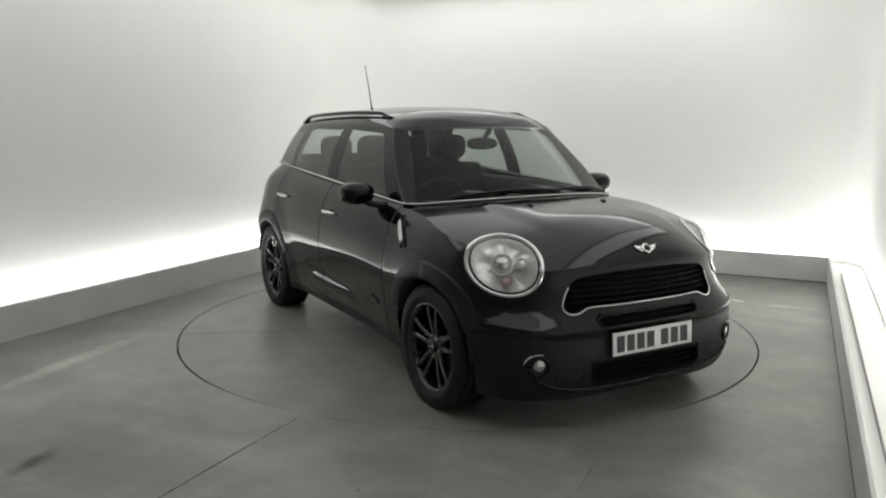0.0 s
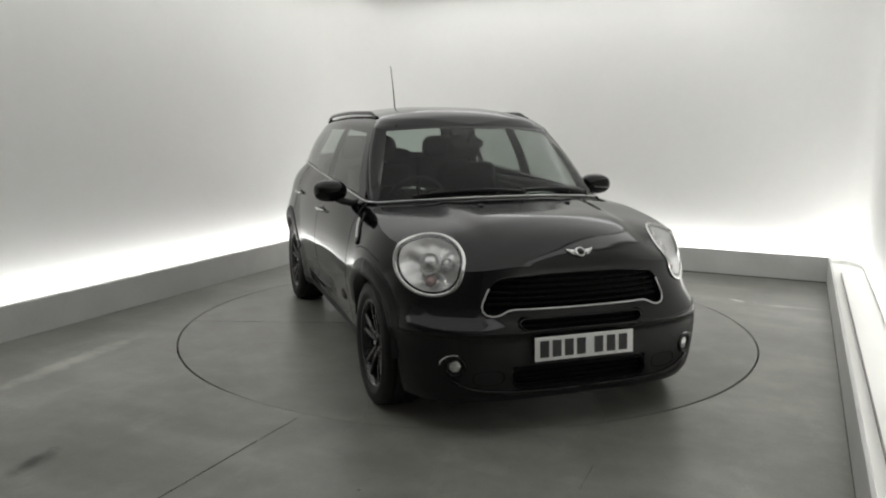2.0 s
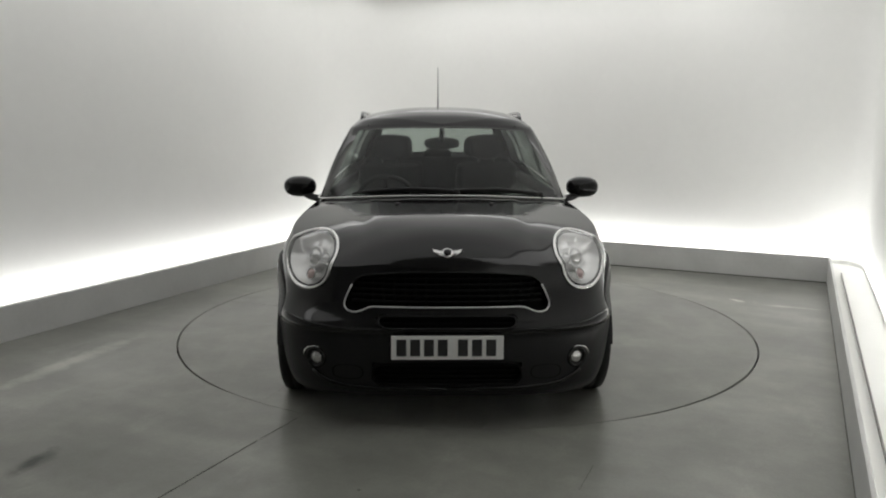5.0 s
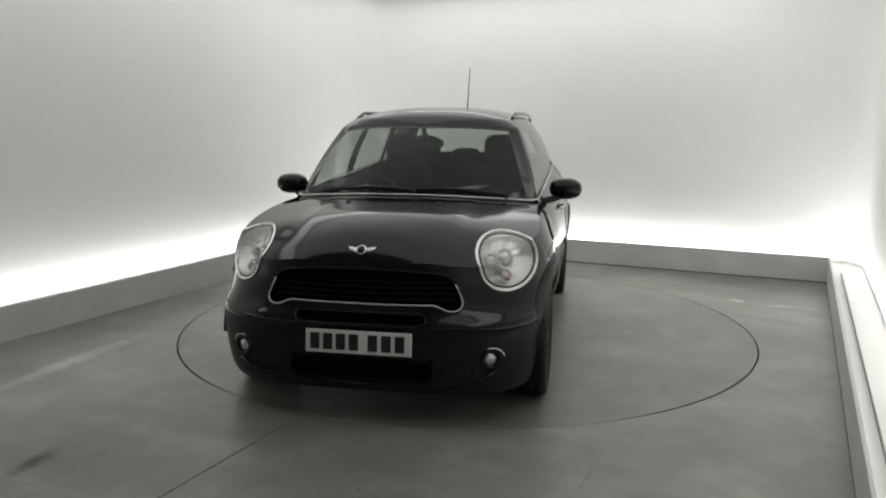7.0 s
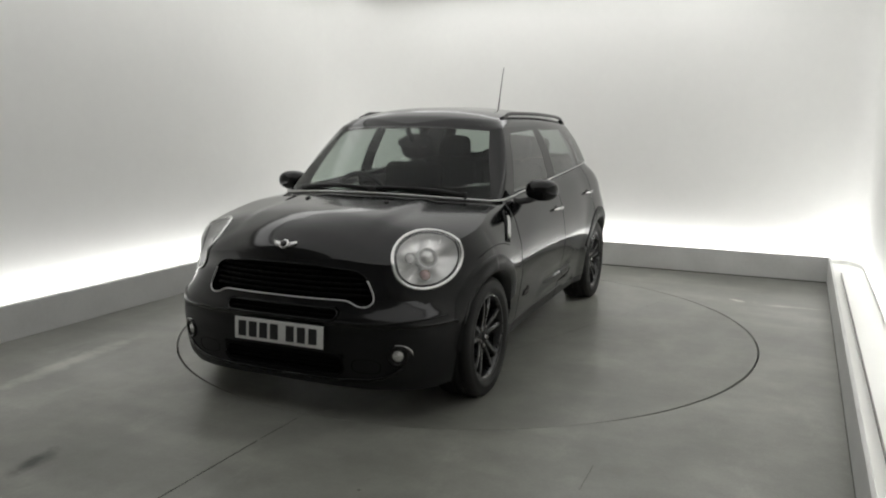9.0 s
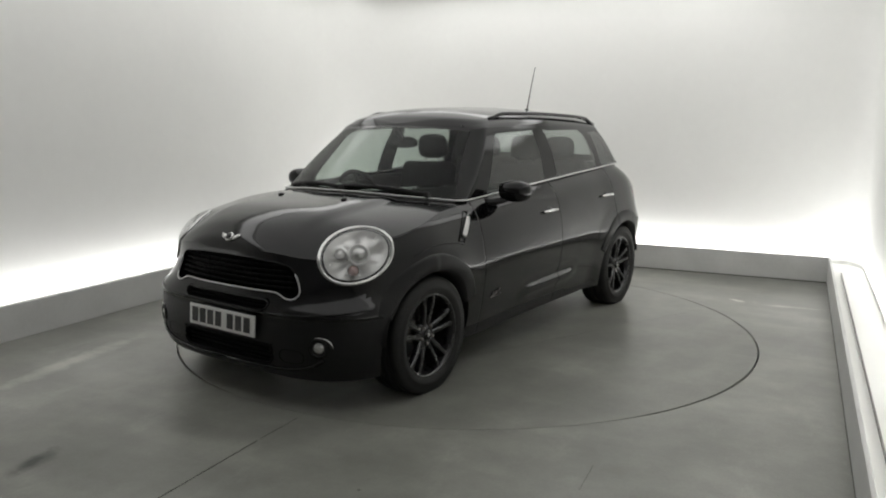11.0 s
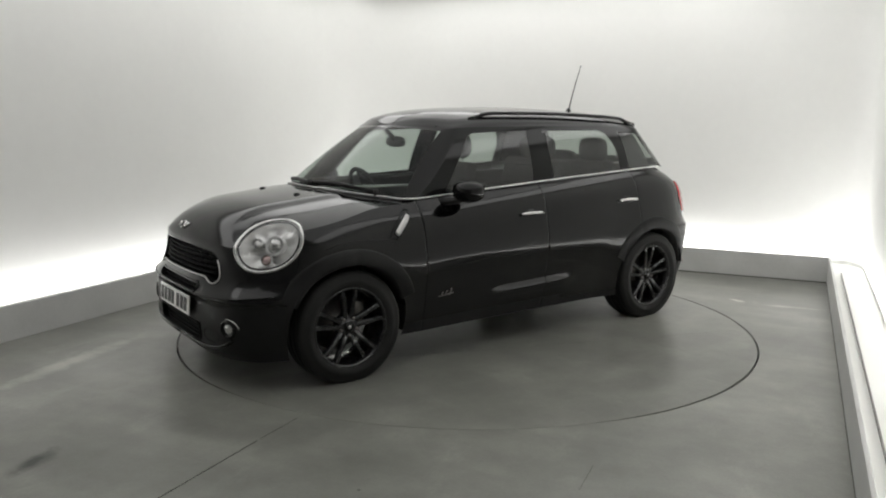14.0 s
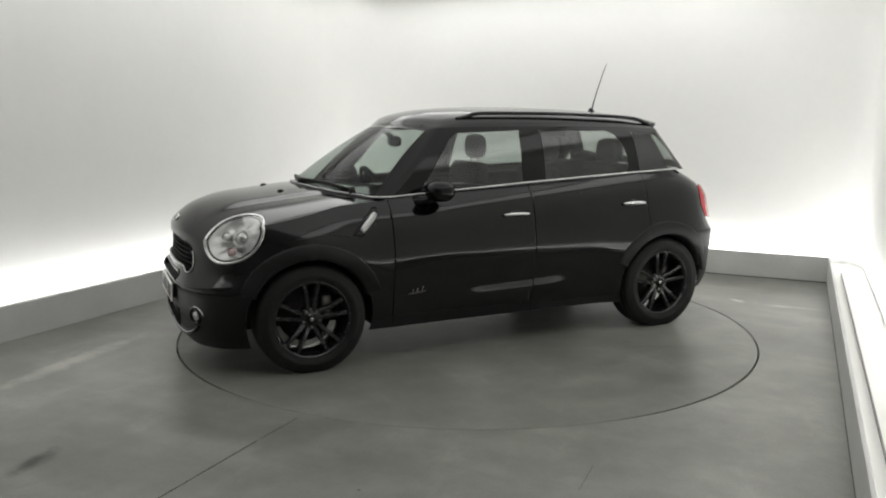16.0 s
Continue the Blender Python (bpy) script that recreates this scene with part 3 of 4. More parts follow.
def build_body():
    b = body_mesh()
    tree = BVHTree.FromBMesh(b)
    cut(b, in_arch)
    take(b, lambda f: in_arch(f.calc_center_median()) < 0).free()
    lamps = []
    cut(b, in_lamp)
    for sgn in (1, -1):
        lamps.append(take(b, lambda f: in_lamp(f.calc_center_median()) < 0 and f.calc_center_median().y * sgn > 0))
    holes = []
    for f in (F_GRILLE, F_SLOT, F_INTAKE):
        g = front_opening(f)
        cut(b, g)
        h = take(b, lambda fc: g(fc.calc_center_median()) < 0)
        holes.append(h)
    # parts of the skin
    part("bonnet", take(b, lambda f: f.material_index == 1), M_PAINT, CAR)
    for sgn in (1, -1):
        part("front_door", take(b, lambda f: GROOVES[1] < f.calc_center_median().x < GROOVES[0] and f.calc_center_median().y * sgn > 0 and f.calc_center_median().z > 0.27), M_PAINT, CAR)
        part("rear_door", take(b, lambda f: GROOVES[2] < f.calc_center_median().x < GROOVES[1] and f.calc_center_median().y * sgn > 0 and f.calc_center_median().z > 0.27), M_PAINT, CAR)
        part("sill", take(b, lambda f: f.calc_center_median().z <= 0.27 and abs(f.calc_center_median().x) < 1.0 and f.calc_center_median().y * sgn > 0), M_CLAD, CAR, "black plastic sill")
    part("lower_bumper", take(b, lambda f: f.calc_center_median().x > 1.3 and f.calc_center_median().z < 0.485), M_CLAD, CAR, "black plastic lower bumper")
    part("front_bumper", take(b, lambda f: f.calc_center_median().x > 1.3 and f.calc_center_median().z < 0.60), M_PAINT, CAR)
    part("rear_bumper", take(b, lambda f: f.calc_center_median().x < -1.3 and f.calc_center_median().z < 0.68), M_CLAD, CAR, "black plastic rear bumper")
    for sgn in (1, -1):
        part("front_wing", take(b, lambda f: f.calc_center_median().x > 0.5 and f.calc_center_median().y * sgn > 0), M_PAINT, CAR)
        part("rear_wing", take(b, lambda f: f.calc_center_median().y * sgn > 0), M_PAINT, CAR)
    b.free()
    return tree, lamps, holes


SKIN, LAMPS, HOLES = build_body()


def on_skin(origin, way):
    hit = SKIN.ray_cast(Vector(origin), Vector(way).normalized())
    return hit[0], hit[1]


def side_point(x, z, sgn, lift=0.0):
    p, n = on_skin((x, 1.6 * sgn, z), (0, -sgn, 0))
    if p is None:
        return Vector((x, 0.86 * sgn, z))
    if n.y * sgn < 0:
        n = -n
    return p + n * lift


def front_point(y, z, lift=0.0):
    p, n = on_skin((2.6, y, z), (-1, 0, 0))
    if n.x < 0:
        n = -n
    return p + n * lift


# wheel arch cladding
def arch(x0, sgn, a0, a1):
    b = bmesh.new()
    rows = []
    prof = ((0.352, -0.10), (0.362, 0.010), (0.372, 0.017), (0.405, 0.019), (0.440, 0.016), (0.450, 0.010), (0.452, -0.004))
    for i in range(49):
        a = radians(a0 + (a1 - a0) * i / 48)
        row = []
        end = min(1.0, i / 8, (48 - i) / 8)
        for r, lift in prof:
            if lift < -0.05:
                lift = -0.012 - 0.088 * end
            x, z = x0 + r * math.cos(a), HUB_Z + r * math.sin(a)
            q = side_point(x, max(z, 0.25), sgn)
            fade = 1.0 if x0 > 0 else 0.45
            if x0 > 0 and x > x0:
                fade = 1 - 0.92 * min(1, max(0, (x - x0 - 0.18) / 0.2))
            if x < x0:                     # dies into the door and sill at its rear end
                fade *= min(1, max(0.05, (z - 0.42) / 0.22)) * (0.6 if x0 > 0 else 1.0)
            row.append(b.verts.new((x, q.y + (lift * fade if lift > 0 else lift) * sgn, z)))
        rows.append(row)
    grid_faces(b, rows)
    bmesh.ops.recalc_face_normals(b, faces=b.faces)
    part("wheel_arch_trim", b, M_CLAD, CAR, "black grained plastic wheel arch trim")
    # liner
    b = bmesh.new()
    rows = []
    for i in range(33):
        a = radians(4 + 166 * i / 32)
        rows.append([b.verts.new((x0 + 0.385 * math.cos(a), y * sgn, HUB_Z + 0.385 * math.sin(a))) for y in (0.855, 0.5)])
    grid_faces(b, rows)
    c = b.verts.new((x0, 0.5 * sgn, HUB_Z))
    for r0, r1 in zip(rows, rows[1:]):
        b.faces.new((r0[1], r1[1], c))
    part("wheel_liner", b, M_UNDER, CAR)


for s in (1, -1):
    arch(F_AXLE, s, 25, 160)
    arch(R_AXLE, s, 24, 164)

b = box(0, 0, 0.36, 3.5, 1.0, 0.34, 0.05)
box(0, 0, 0.285, 1.78, 1.60, 0.17, 0.03, bm=b)
part("underbody", b, M_UNDER, CAR)
part("engine_bay", box(1.42, 0, 0.46, 0.62, 0.96, 0.50, 0.03), M_UNDER, CAR)


# ---- greenhouse ----
ROOF = curve1([(-1.62, 1.445), (-1.5, 1.482), (-1.3, 1.520), (-1.0, 1.545), (-0.4, 1.562), (0.0, 1.556), (0.25, 1.538), (0.42, 1.500), (0.53, 1.440)])


def roof_z(x, y):
    return ROOF(x) - 0.085 * (abs(y) / 0.60) ** 2.6


def cabin_columns():
    cols = []
    for i in range(19):                        # windscreen
        q = i / 18
        cols.append(("screen", Vector((1.148 - 0.300 * q ** 2.2, 0.700 * q, 1.046 - 0.047 * q * q)), Vector((0.530 - 0.105 * q ** 2.2, 0.528 * q, 1.432 - 0.022 * q * q))))
    cols.append(("pillar", Vector((0.825, 0.722, 1.000)), Vector((0.410, 0.556, 1.412))))
    cols.append(("pillar", Vector((0.795, 0.738, 1.001)), Vector((0.385, 0.578, 1.416))))
    for i in range(60):
        s = i / 59
        x = 0.765 - 2.280 * s
        bulge = 0.012 * math.sin(math.pi * s)
        cols.append(("side", Vector((x, 0.742 + bulge - 0.045 * s ** 5, BELT(x))), Vector((0.36 - 1.735 * s, 0.590 + 0.014 * math.sin(math.pi * s) - 0.03 * s ** 4, 1.420 + 0.012 * math.sin(math.pi * s) - 0.004 * s))))
    for i in range(1, 7):
        a = i / 6 * math.pi / 2
        cols.append(("corner", Vector((-1.515 - 0.12 * math.sin(a), 0.60 + 0.097 * math.cos(a), 1.12)), Vector((-1.375 - 0.08 * math.sin(a), 0.47 + 0.09 * math.cos(a), 1.415))))
    for i in range(1, 13):
        q = 1 - i / 12
        cols.append(("back", Vector((-1.635 - 0.09 * (1 - q * q), 0.60 * q, 1.12)), Vector((-1.455 - 0.05 * (1 - q * q), 0.47 * q, 1.415))))
    return cols


CABIN = cabin_columns()
CROWS = [0, 0.03, 0.06, 0.1, 0.2, 0.3, 0.4, 0.5, 0.6, 0.7, 0.8, 0.88, 0.93, 0.97, 1.0]
WINDOWS = [
    [(0.560, 1.030), (0.520, 1.085), (0.300, 1.360), (0.255, 1.385), (-0.205, 1.402), (-0.165, 1.064)],
    [(-0.375, 1.398), (-0.350, 1.078), (-1.045, 1.112), (-1.055, 1.24), (-1.030, 1.320), (-0.985, 1.375), (-0.93, 1.398)],
    [(-1.150, 1.122), (-1.158, 1.378), (-1.350, 1.376), (-1.385, 1.36), (-1.525, 1.150), (-1.520, 1.128)],
]
WIN_F = [polygon_distance(w) for w in WINDOWS]


def cabin():
    b = bmesh.new()
    for sgn in (1, -1):
        rows = []
        for v in CROWS:
            row = []
            for kind, lo, hi in CABIN:
                p = lo.lerp(hi, v)
                out = 4 * v * (1 - v)
                if kind == "side":
                    p.y += 0.018 * out
                elif kind == "screen":
                    p.x += 0.020 * out
                    p.z += 0.010 * out
                row.append(b.verts.new((p.x, p.y * sgn, p.z)))
            rows.append(row)
        for i in range(len(CROWS) - 1):
            for j in range(len(CABIN) - 1):
                f = b.faces.new((rows[i][j], rows[i][j + 1], rows[i + 1][j + 1], rows[i + 1][j]))
                k = CABIN[j + 1][0]
                f.material_index = 0
                if k == "screen" and 1 <= i and CROWS[i + 1] <= 0.97:
                    f.material_index = 1
                if k == "back" and 0.15 < CROWS[i] and CROWS[i + 1] <= 0.93:
                    f.material_index = 2
        cap = []
        n = len(CABIN) - 1
        for j, (kind, lo, hi) in enumerate(CABIN):
            t = 0.50 - 1.92 * j / n
            line = [rows[-1][j]]
            e = hi
            for i in range(1, 19):
                r = (i / 18) ** 1.5
                x, y = e.x + (t - e.x) * (1 - (1 - r) ** 2), e.y * (1 - r)
                k = min(1, r / 0.10)
                k = k ** 0.5
                line.append(b.verts.new((x, y * sgn, e.z + (roof_z(x, y) - e.z) * k)))
            cap.append(line)
        for f in grid_faces(b, cap):
            f.material_index = 3
    bmesh.ops.remove_doubles(b, verts=b.verts, dist=0.0008)
    bmesh.ops.recalc_face_normals(b, faces=b.faces)
    for g in WIN_F:
        cut(b, lambda p: (g(p.x, p.z) if abs(p.y) > 0.5 else 1.0))
    part("roof", take(b, lambda f: f.material_index == 3), M_PAINT, CAR)
    part("windscreen", take(b, lambda f: f.material_index == 1), M_SCREEN, CAR, "clear curved windscreen").visible_shadow = False
    part("rear_window", take(b, lambda f: f.material_index == 2), M_GLASS, CAR).visible_shadow = False
    for sgn in (1, -1):
        for g in WIN_F:
            w = take(b, lambda f: f.material_index == 0 and f.calc_center_median().y * sgn > 0.45 and g(f.calc_center_median().x, f.calc_center_median().z) < 0)
            part("side_window", w, M_GLASS, CAR).visible_shadow = False
    part("window_frame", b, M_GLOSSBLACK, CAR, "gloss black window frame and pillars")


cabin()


# ---- lamps of the front ----
def lamp_ring(sgn, scale, lift, n=56):
    pts = []
    for i in range(n):
        a = 2 * math.pi * i / n
        r = 1.0
        for _ in range(20):
            f = lamp_shape(HL_A * r * math.cos(a), HL_B * r * math.sin(a))
            r /= (1 + f)
        q = HL_C + (HL_HN * (HL_A * r * math.cos(a)) + HL_VN * (HL_B * r * math.sin(a))) * scale
        p, nn = on_skin(q + HL_N * 0.4, -HL_N)
        if p is None:
            p, nn = q, HL_N
        p = p + HL_N * lift
        pts.append(Vector((p.x, p.y * sgn, p.z)))
    return pts


for s, lens in zip((1, -1), LAMPS):
    N = Vector((HL_N.x, HL_N.y * s, HL_N.z))
    C = Vector((HL_C.x, HL_C.y * s, HL_C.z))
    H = Vector((HL_HN.x, HL_HN.y * s, HL_HN.z))
    V = Vector((HL_VN.x, HL_VN.y * s, HL_VN.z))
    ring = lamp_ring(s, 1.0, 0.002)
    head = part("headlight", tube(ring, 0.0095, 10, closed=True, flat=(1.0, 0.8), up=N), M_CHROME, CAR, "large oval headlight with a chrome ring")
    for v in lens.verts:
        v.co += N * 0.004
    part("lens", lens, M_LENS, head).visible_shadow = False
    # dark gap, then the reflector bowl
    b = bmesh.new()
    rows = []
    mid = sum(ring, Vector()) / len(ring)
    for sc, dep in ((1.0, -0.004), (0.95, -0.010), (0.92, -0.018), (0.82, -0.042), (0.6, -0.060), (0.3, -0.068), (0.02, -0.070)):
        rows.append([b.verts.new(mid + (p - mid) * sc + N * (dep * (1 + (0.07 * math.sin(i * 9 * 2 * math.pi / len(ring)) + 0.12 * math.sin(i * 4 * 2 * math.pi / len(ring) + 1) if 0.25 < sc < 0.9 else 0.0)) - (p - mid).dot(N) * (1 - sc) * 0.6)) for i, p in enumerate(ring)])
    grid_faces(b, rows, closed_u=True)
    bmesh.ops.recalc_face_normals(b, faces=b.faces)
    part("reflector", b, M_BOWL, head, "silver reflector bowl")
    inner = [mid + (p - mid) * 0.905 + N * 0.001 for p in ring]
    part("inner_ring", tube(inner, 0.005, 8, closed=True, up=N), M_GLOSSBLACK, head)

    def round_unit(du, dv, rad, dep, material, name, ring_mat=M_CHROME):
        c = C + H * du + V * dv + N * dep
        frame_m = Matrix.Translation(c) @ N.to_track_quat("Y", "Z").to_matrix().to_4x4()
        bb = lathe([(rad * 1.22, -0.05), (rad * 1.25, 0.0), (rad * 1.15, 0.012), (rad * 1.0, 0.006), (rad * 0.98, -0.04)], 28)
        bb.transform(frame_m)
        part(name + "_bezel", bb, ring_mat, head)
        bb = lathe([(rad * 0.98, -0.01), (rad * 0.9, 0.004), (rad * 0.6, 0.018), (rad * 0.3, 0.024), (0.0005, 0.026)], 24)
        bb.transform(frame_m)
        part(name, bb, material, head)
    round_unit(0.022, 0.012, 0.046, -0.040, M_BALL, "main_beam", M_BOWL)
    round_unit(-0.072, 0.020, 0.024, -0.030, M_BOWL, "high_beam")
    round_unit(-0.012, -0.074, 0.025, -0.022, M_AMBER, "indicator")

# grille, slot and lower intake
def back_panel(name, hole, depth):
    deep = list(hole.verts)
    bmesh.ops.extrude_edge_only(hole, edges=[e for e in hole.edges if e.is_boundary])
    for v in deep:
        v.co.x -= depth
    bmesh.ops.recalc_face_normals(hole, faces=hole.faces)
    return part(name, hole, M_MESH, CAR)


def outline(poly, n_per=8, lift=0.0, rnd=0.0):
    pts = []
    n = len(poly)
    for i in range(n):
        (ax, ay), (bx, by) = poly[i], poly[(i + 1) % n]
        k = max(1, int(math.hypot(bx - ax, by - ay) / 0.02))
        for j in range(k):
            pts.append((ax + (bx - ax) * j / k, ay + (by - ay) * j / k))
    for _ in range(2):
        pts = [((pts[i - 1][0] + 2 * pts[i][0] + pts[(i + 1) % len(pts)][0]) / 4, (pts[i - 1][1] + 2 * pts[i][1] + pts[(i + 1) % len(pts)][1]) / 4) for i in range(len(pts))]
    return [front_point(y, z, lift) for y, z in pts]


grille = back_panel("grille", HOLES[0], 0.055)
gl = outline(GRILLE, lift=0.003)
first = next(i for i, p in enumerate(gl) if p.z > 0.715)
last = max(i for i, p in enumerate(gl) if p.z > 0.715)
part("grille_trim", tube(gl[last + 1:] + gl[:first], 0.0044, 8), M_SATIN, grille, "thin chrome grille trim")
part("grille_edge", tube([p - Vector((0.006, 0, 0)) for p in gl], 0.005, 8, closed=True), M_GLOSSBLACK, grille)
for z in (0.625, 0.652, 0.679, 0.706, 0.733):
    span = 0.40 if z > 0.72 else 0.42 if z > 0.69 else 0.45
    pts = [front_point(y, z) - Vector((0.022, 0, 0)) for y in np.linspace(-span, span, 25)]
    part("grille_bar", tube(pts, 0.007, 8, flat=(1.6, 0.8)), M_MESH, grille)
for y in np.linspace(-0.40, 0.40, 17):
    pts = [front_point(float(y), z) - Vector((0.034, 0, 0)) for z in (0.612, 0.66, 0.70, 0.742)]
    part("grille_rib", tube(pts, 0.004, 6), M_MESH, grille)
slot = back_panel("upper_intake", HOLES[1], 0.05)
part("intake_edge", tube(outline(SLOT, lift=0.001), 0.006, 8, closed=True), M_GLOSSBLACK, slot)
for z in (0.525, 0.545):
    part("intake_bar", tube([front_point(float(y), z) - Vector((0.03, 0, 0)) for y in np.linspace(-0.31, 0.31, 17)], 0.005, 6), M_MESH, slot)
intake = back_panel("lower_intake", HOLES[2], 0.06)
part("intake_edge", tube(outline(INTAKE, lift=0.001), 0.007, 8, closed=True), M_MESH, intake)
for z in (0.240, 0.265, 0.290, 0.315):
    part("intake_bar", tube([front_point(float(y), z) - Vector((0.03, 0, 0)) for y in np.linspace(-0.34, 0.34, 21)], 0.006, 6), M_MESH, intake)

# fog lamps
for s in (1, -1):
    c, n = on_skin((2.6, 0.622 * s, 0.352), (-1, 0, 0))
    if n.x < 0:
        n = -n
    fm = Matrix.Translation(c + n * 0.004) @ n.to_track_quat("Y", "Z").to_matrix().to_4x4()
    b = lathe([(0.050, -0.03), (0.052, 0.003), (0.047, 0.007), (0.038, 0.005), (0.034, -0.02), (0.02, -0.03), (0.0005, -0.03)], 28)
    b.transform(fm)
    fog = part("fog_light", b, M_GLOSSBLACK, CAR, "small round fog light in a black surround")
    b = lathe([(0.034, -0.012), (0.032, -0.004), (0.020, 0.004), (0.0005, 0.007)], 24)
    b.transform(fm)
    part("lens", b, M_BALL, fog, "clear fog light lens")
    # brow over the lamp
    pts = [front_point(s * (0.625 + 0.060 * math.cos(a)), 0.354 + 0.052 * math.sin(a), 0.004) for a in np.linspace(0.0, 1.9, 14)]
    part("brow", tube(pts, [0.002] * 2 + [0.005] * 6 + [0.003] * 6, 8), M_BALL, fog, "thin bright brow")
    # duct beside the lamp, with the lip that runs from it to the middle
    cy, cz = 0.470 * s, 0.292
    rows, b = [], bmesh.new()
    for r, dep in ((1.0, 0.001), (0.93, 0.001), (0.86, -0.004), (0.80, -0.03), (0.01, -0.034)):
        rows.append([b.verts.new(front_point(cy + 0.075 * r * math.copysign(abs(math.cos(a)) ** 0.7, math.cos(a)), cz + 0.036 * r * math.copysign(abs(math.sin(a)) ** 0.7, math.sin(a))) + Vector((dep, 0, 0)))
                     for a in np.linspace(0, 2 * math.pi, 29)[:-1]])
    grid_faces(b, rows, closed_u=True)
    bmesh.ops.recalc_face_normals(b, faces=b.faces)
    part("bumper_duct", b, M_MESH, CAR, "black duct opening in the bumper")
    pts = [front_point(s * y, z, 0.004) for y, z in ((0.640, 0.290), (0.600, 0.262), (0.55, 0.240), (0.48, 0.226), (0.38, 0.218), (0.25, 0.214), (0.12, 0.212), (0.0, 0.212))]
    part("bumper_lip", tube(pts, 0.009, 8, flat=(1, 1.2)), M_GLOSSBLACK, CAR)

# bumper fold
for s in (1, -1):
    pts = [front_point(s * y, 0.505 + 0.03 * max(0, (y - 0.4) / 0.4) ** 2, 0.0015) for y in np.linspace(0.30, 0.80, 26)]
    part("bumper_trim", tube(pts, 0.006, 8, flat=(1, 0.8)), M_GLOSSBLACK, CAR)

# number plate
PM = pose(2.004, 0, 0.4225, 0, -4, 0)
b = box(0, 0, 0, 0.008, 0.524, 0.113, 0.003, m=PM)
plate = part("number_plate", b, M_PLATE, CAR, "white front plate with black bars", smooth=False)
for y in (-0.214, -0.150, -0.086, -0.022, 0.072, 0.138, 0.204):
    part("dark_bar", box(0.0055, y, 0, 0.003, 0.046, 0.078, m=PM), M_INK, plate, smooth=False)
b = box(-0.03, 0, 0, 0.055, 0.40, 0.09, 0.01, m=PM)
part("plate_carrier", b, M_CLAD, plate)

# badge on the nose: a disc between two plain wings
pc, _ = on_skin(Vector((1.905, 0, 0.835)) + Vector((0.5, 0, 0.45)), (-0.5, 0, -0.45))
if pc is None:
    pc = Vector((1.9, 0, 0.84))
BN = Vector((0.74, 0, 0.67)).normalized()
BM = Matrix.Translation(pc + BN * 0.004) @ BN.to_track_quat("Y", "Z").to_matrix().to_4x4()
b = lathe([(0.027, -0.004), (0.027, 0.003), (0.023, 0.006), (0.0005, 0.006)], 24)
b.transform(BM)
badge = part("bonnet_badge", b, M_CHROME, CAR, "chrome disc badge with two plain wings")
for s in (1, -1):
    b = bmesh.new()
    prof = [(0.024, 0.010), (0.070, 0.020), (0.066, 0.008), (0.055, -0.004), (0.040, -0.013), (0.022, -0.017)]
    lo = [b.verts.new((x * s, -0.003, z)) for x, z in prof]
    hi = [b.verts.new((x * s * 0.98, 0.004, z)) for x, z in prof]
    b.faces.new(hi)
    grid_faces(b, [lo, hi], closed_u=True)
    b.transform(BM)
    bmesh.ops.recalc_face_normals(b, faces=b.faces)
    part("wing", b, M_CHROME, badge)
b = lathe([(0.019, 0.0055), (0.019, 0.0075), (0.0005, 0.0075)], 20)
b.transform(BM)
part("badge_centre", b, M_GLOSSBLACK, badge)

# chrome line round the cabin's foot
pts = []
for kind, lo, hi in CABIN:
    if kind in ("screen", "pillar", "side"):
        pts.append(lo)
line = [Vector((p.x, -p.y, p.z)) for p in reversed(pts)] + pts[1:]
out = []
for p in line:
    d = Vector((0.010 if p.x > 0.82 else 0.0, 0.012 * (1 if p.y > 0 else -1) if p.x < 0.84 else 0, 0.004))
    out.append(p + d)
part("belt_trim", tube(out, 0.0058, 8, flat=(0.8, 1.0)), M_SATIN, CAR, "thin chrome waistline trim")

# ---- sides ----
def handle(x, z, s):
    c = side_point(x, z, s)
    b = ellipsoid((c.x, c.y - 0.012 * s, c.z - 0.004), (0.062, 0.022, 0.030), 20, 10)
    cup = part("handle_cup", b, M_GLOSSBLACK, CAR)
    pts = [(c.x - 0.100, c.y + 0.006 * s, z - 0.001), (c.x - 0.085, c.y + 0.024 * s, z), (c.x - 0.04, c.y + 0.034 * s, z + 0.003), (c.x + 0.04, c.y + 0.034 * s, z + 0.003),
           (c.x + 0.085, c.y + 0.022 * s, z - 0.001), (c.x + 0.100, c.y + 0.006 * s, z - 0.003)]
    h = part("door_handle", tube(pts, [0.006, 0.010, 0.011, 0.011, 0.010, 0.006], 10, flat=(0.8, 1.0)), M_CHROME, CAR, "chrome door handle")
    cup.parent = h


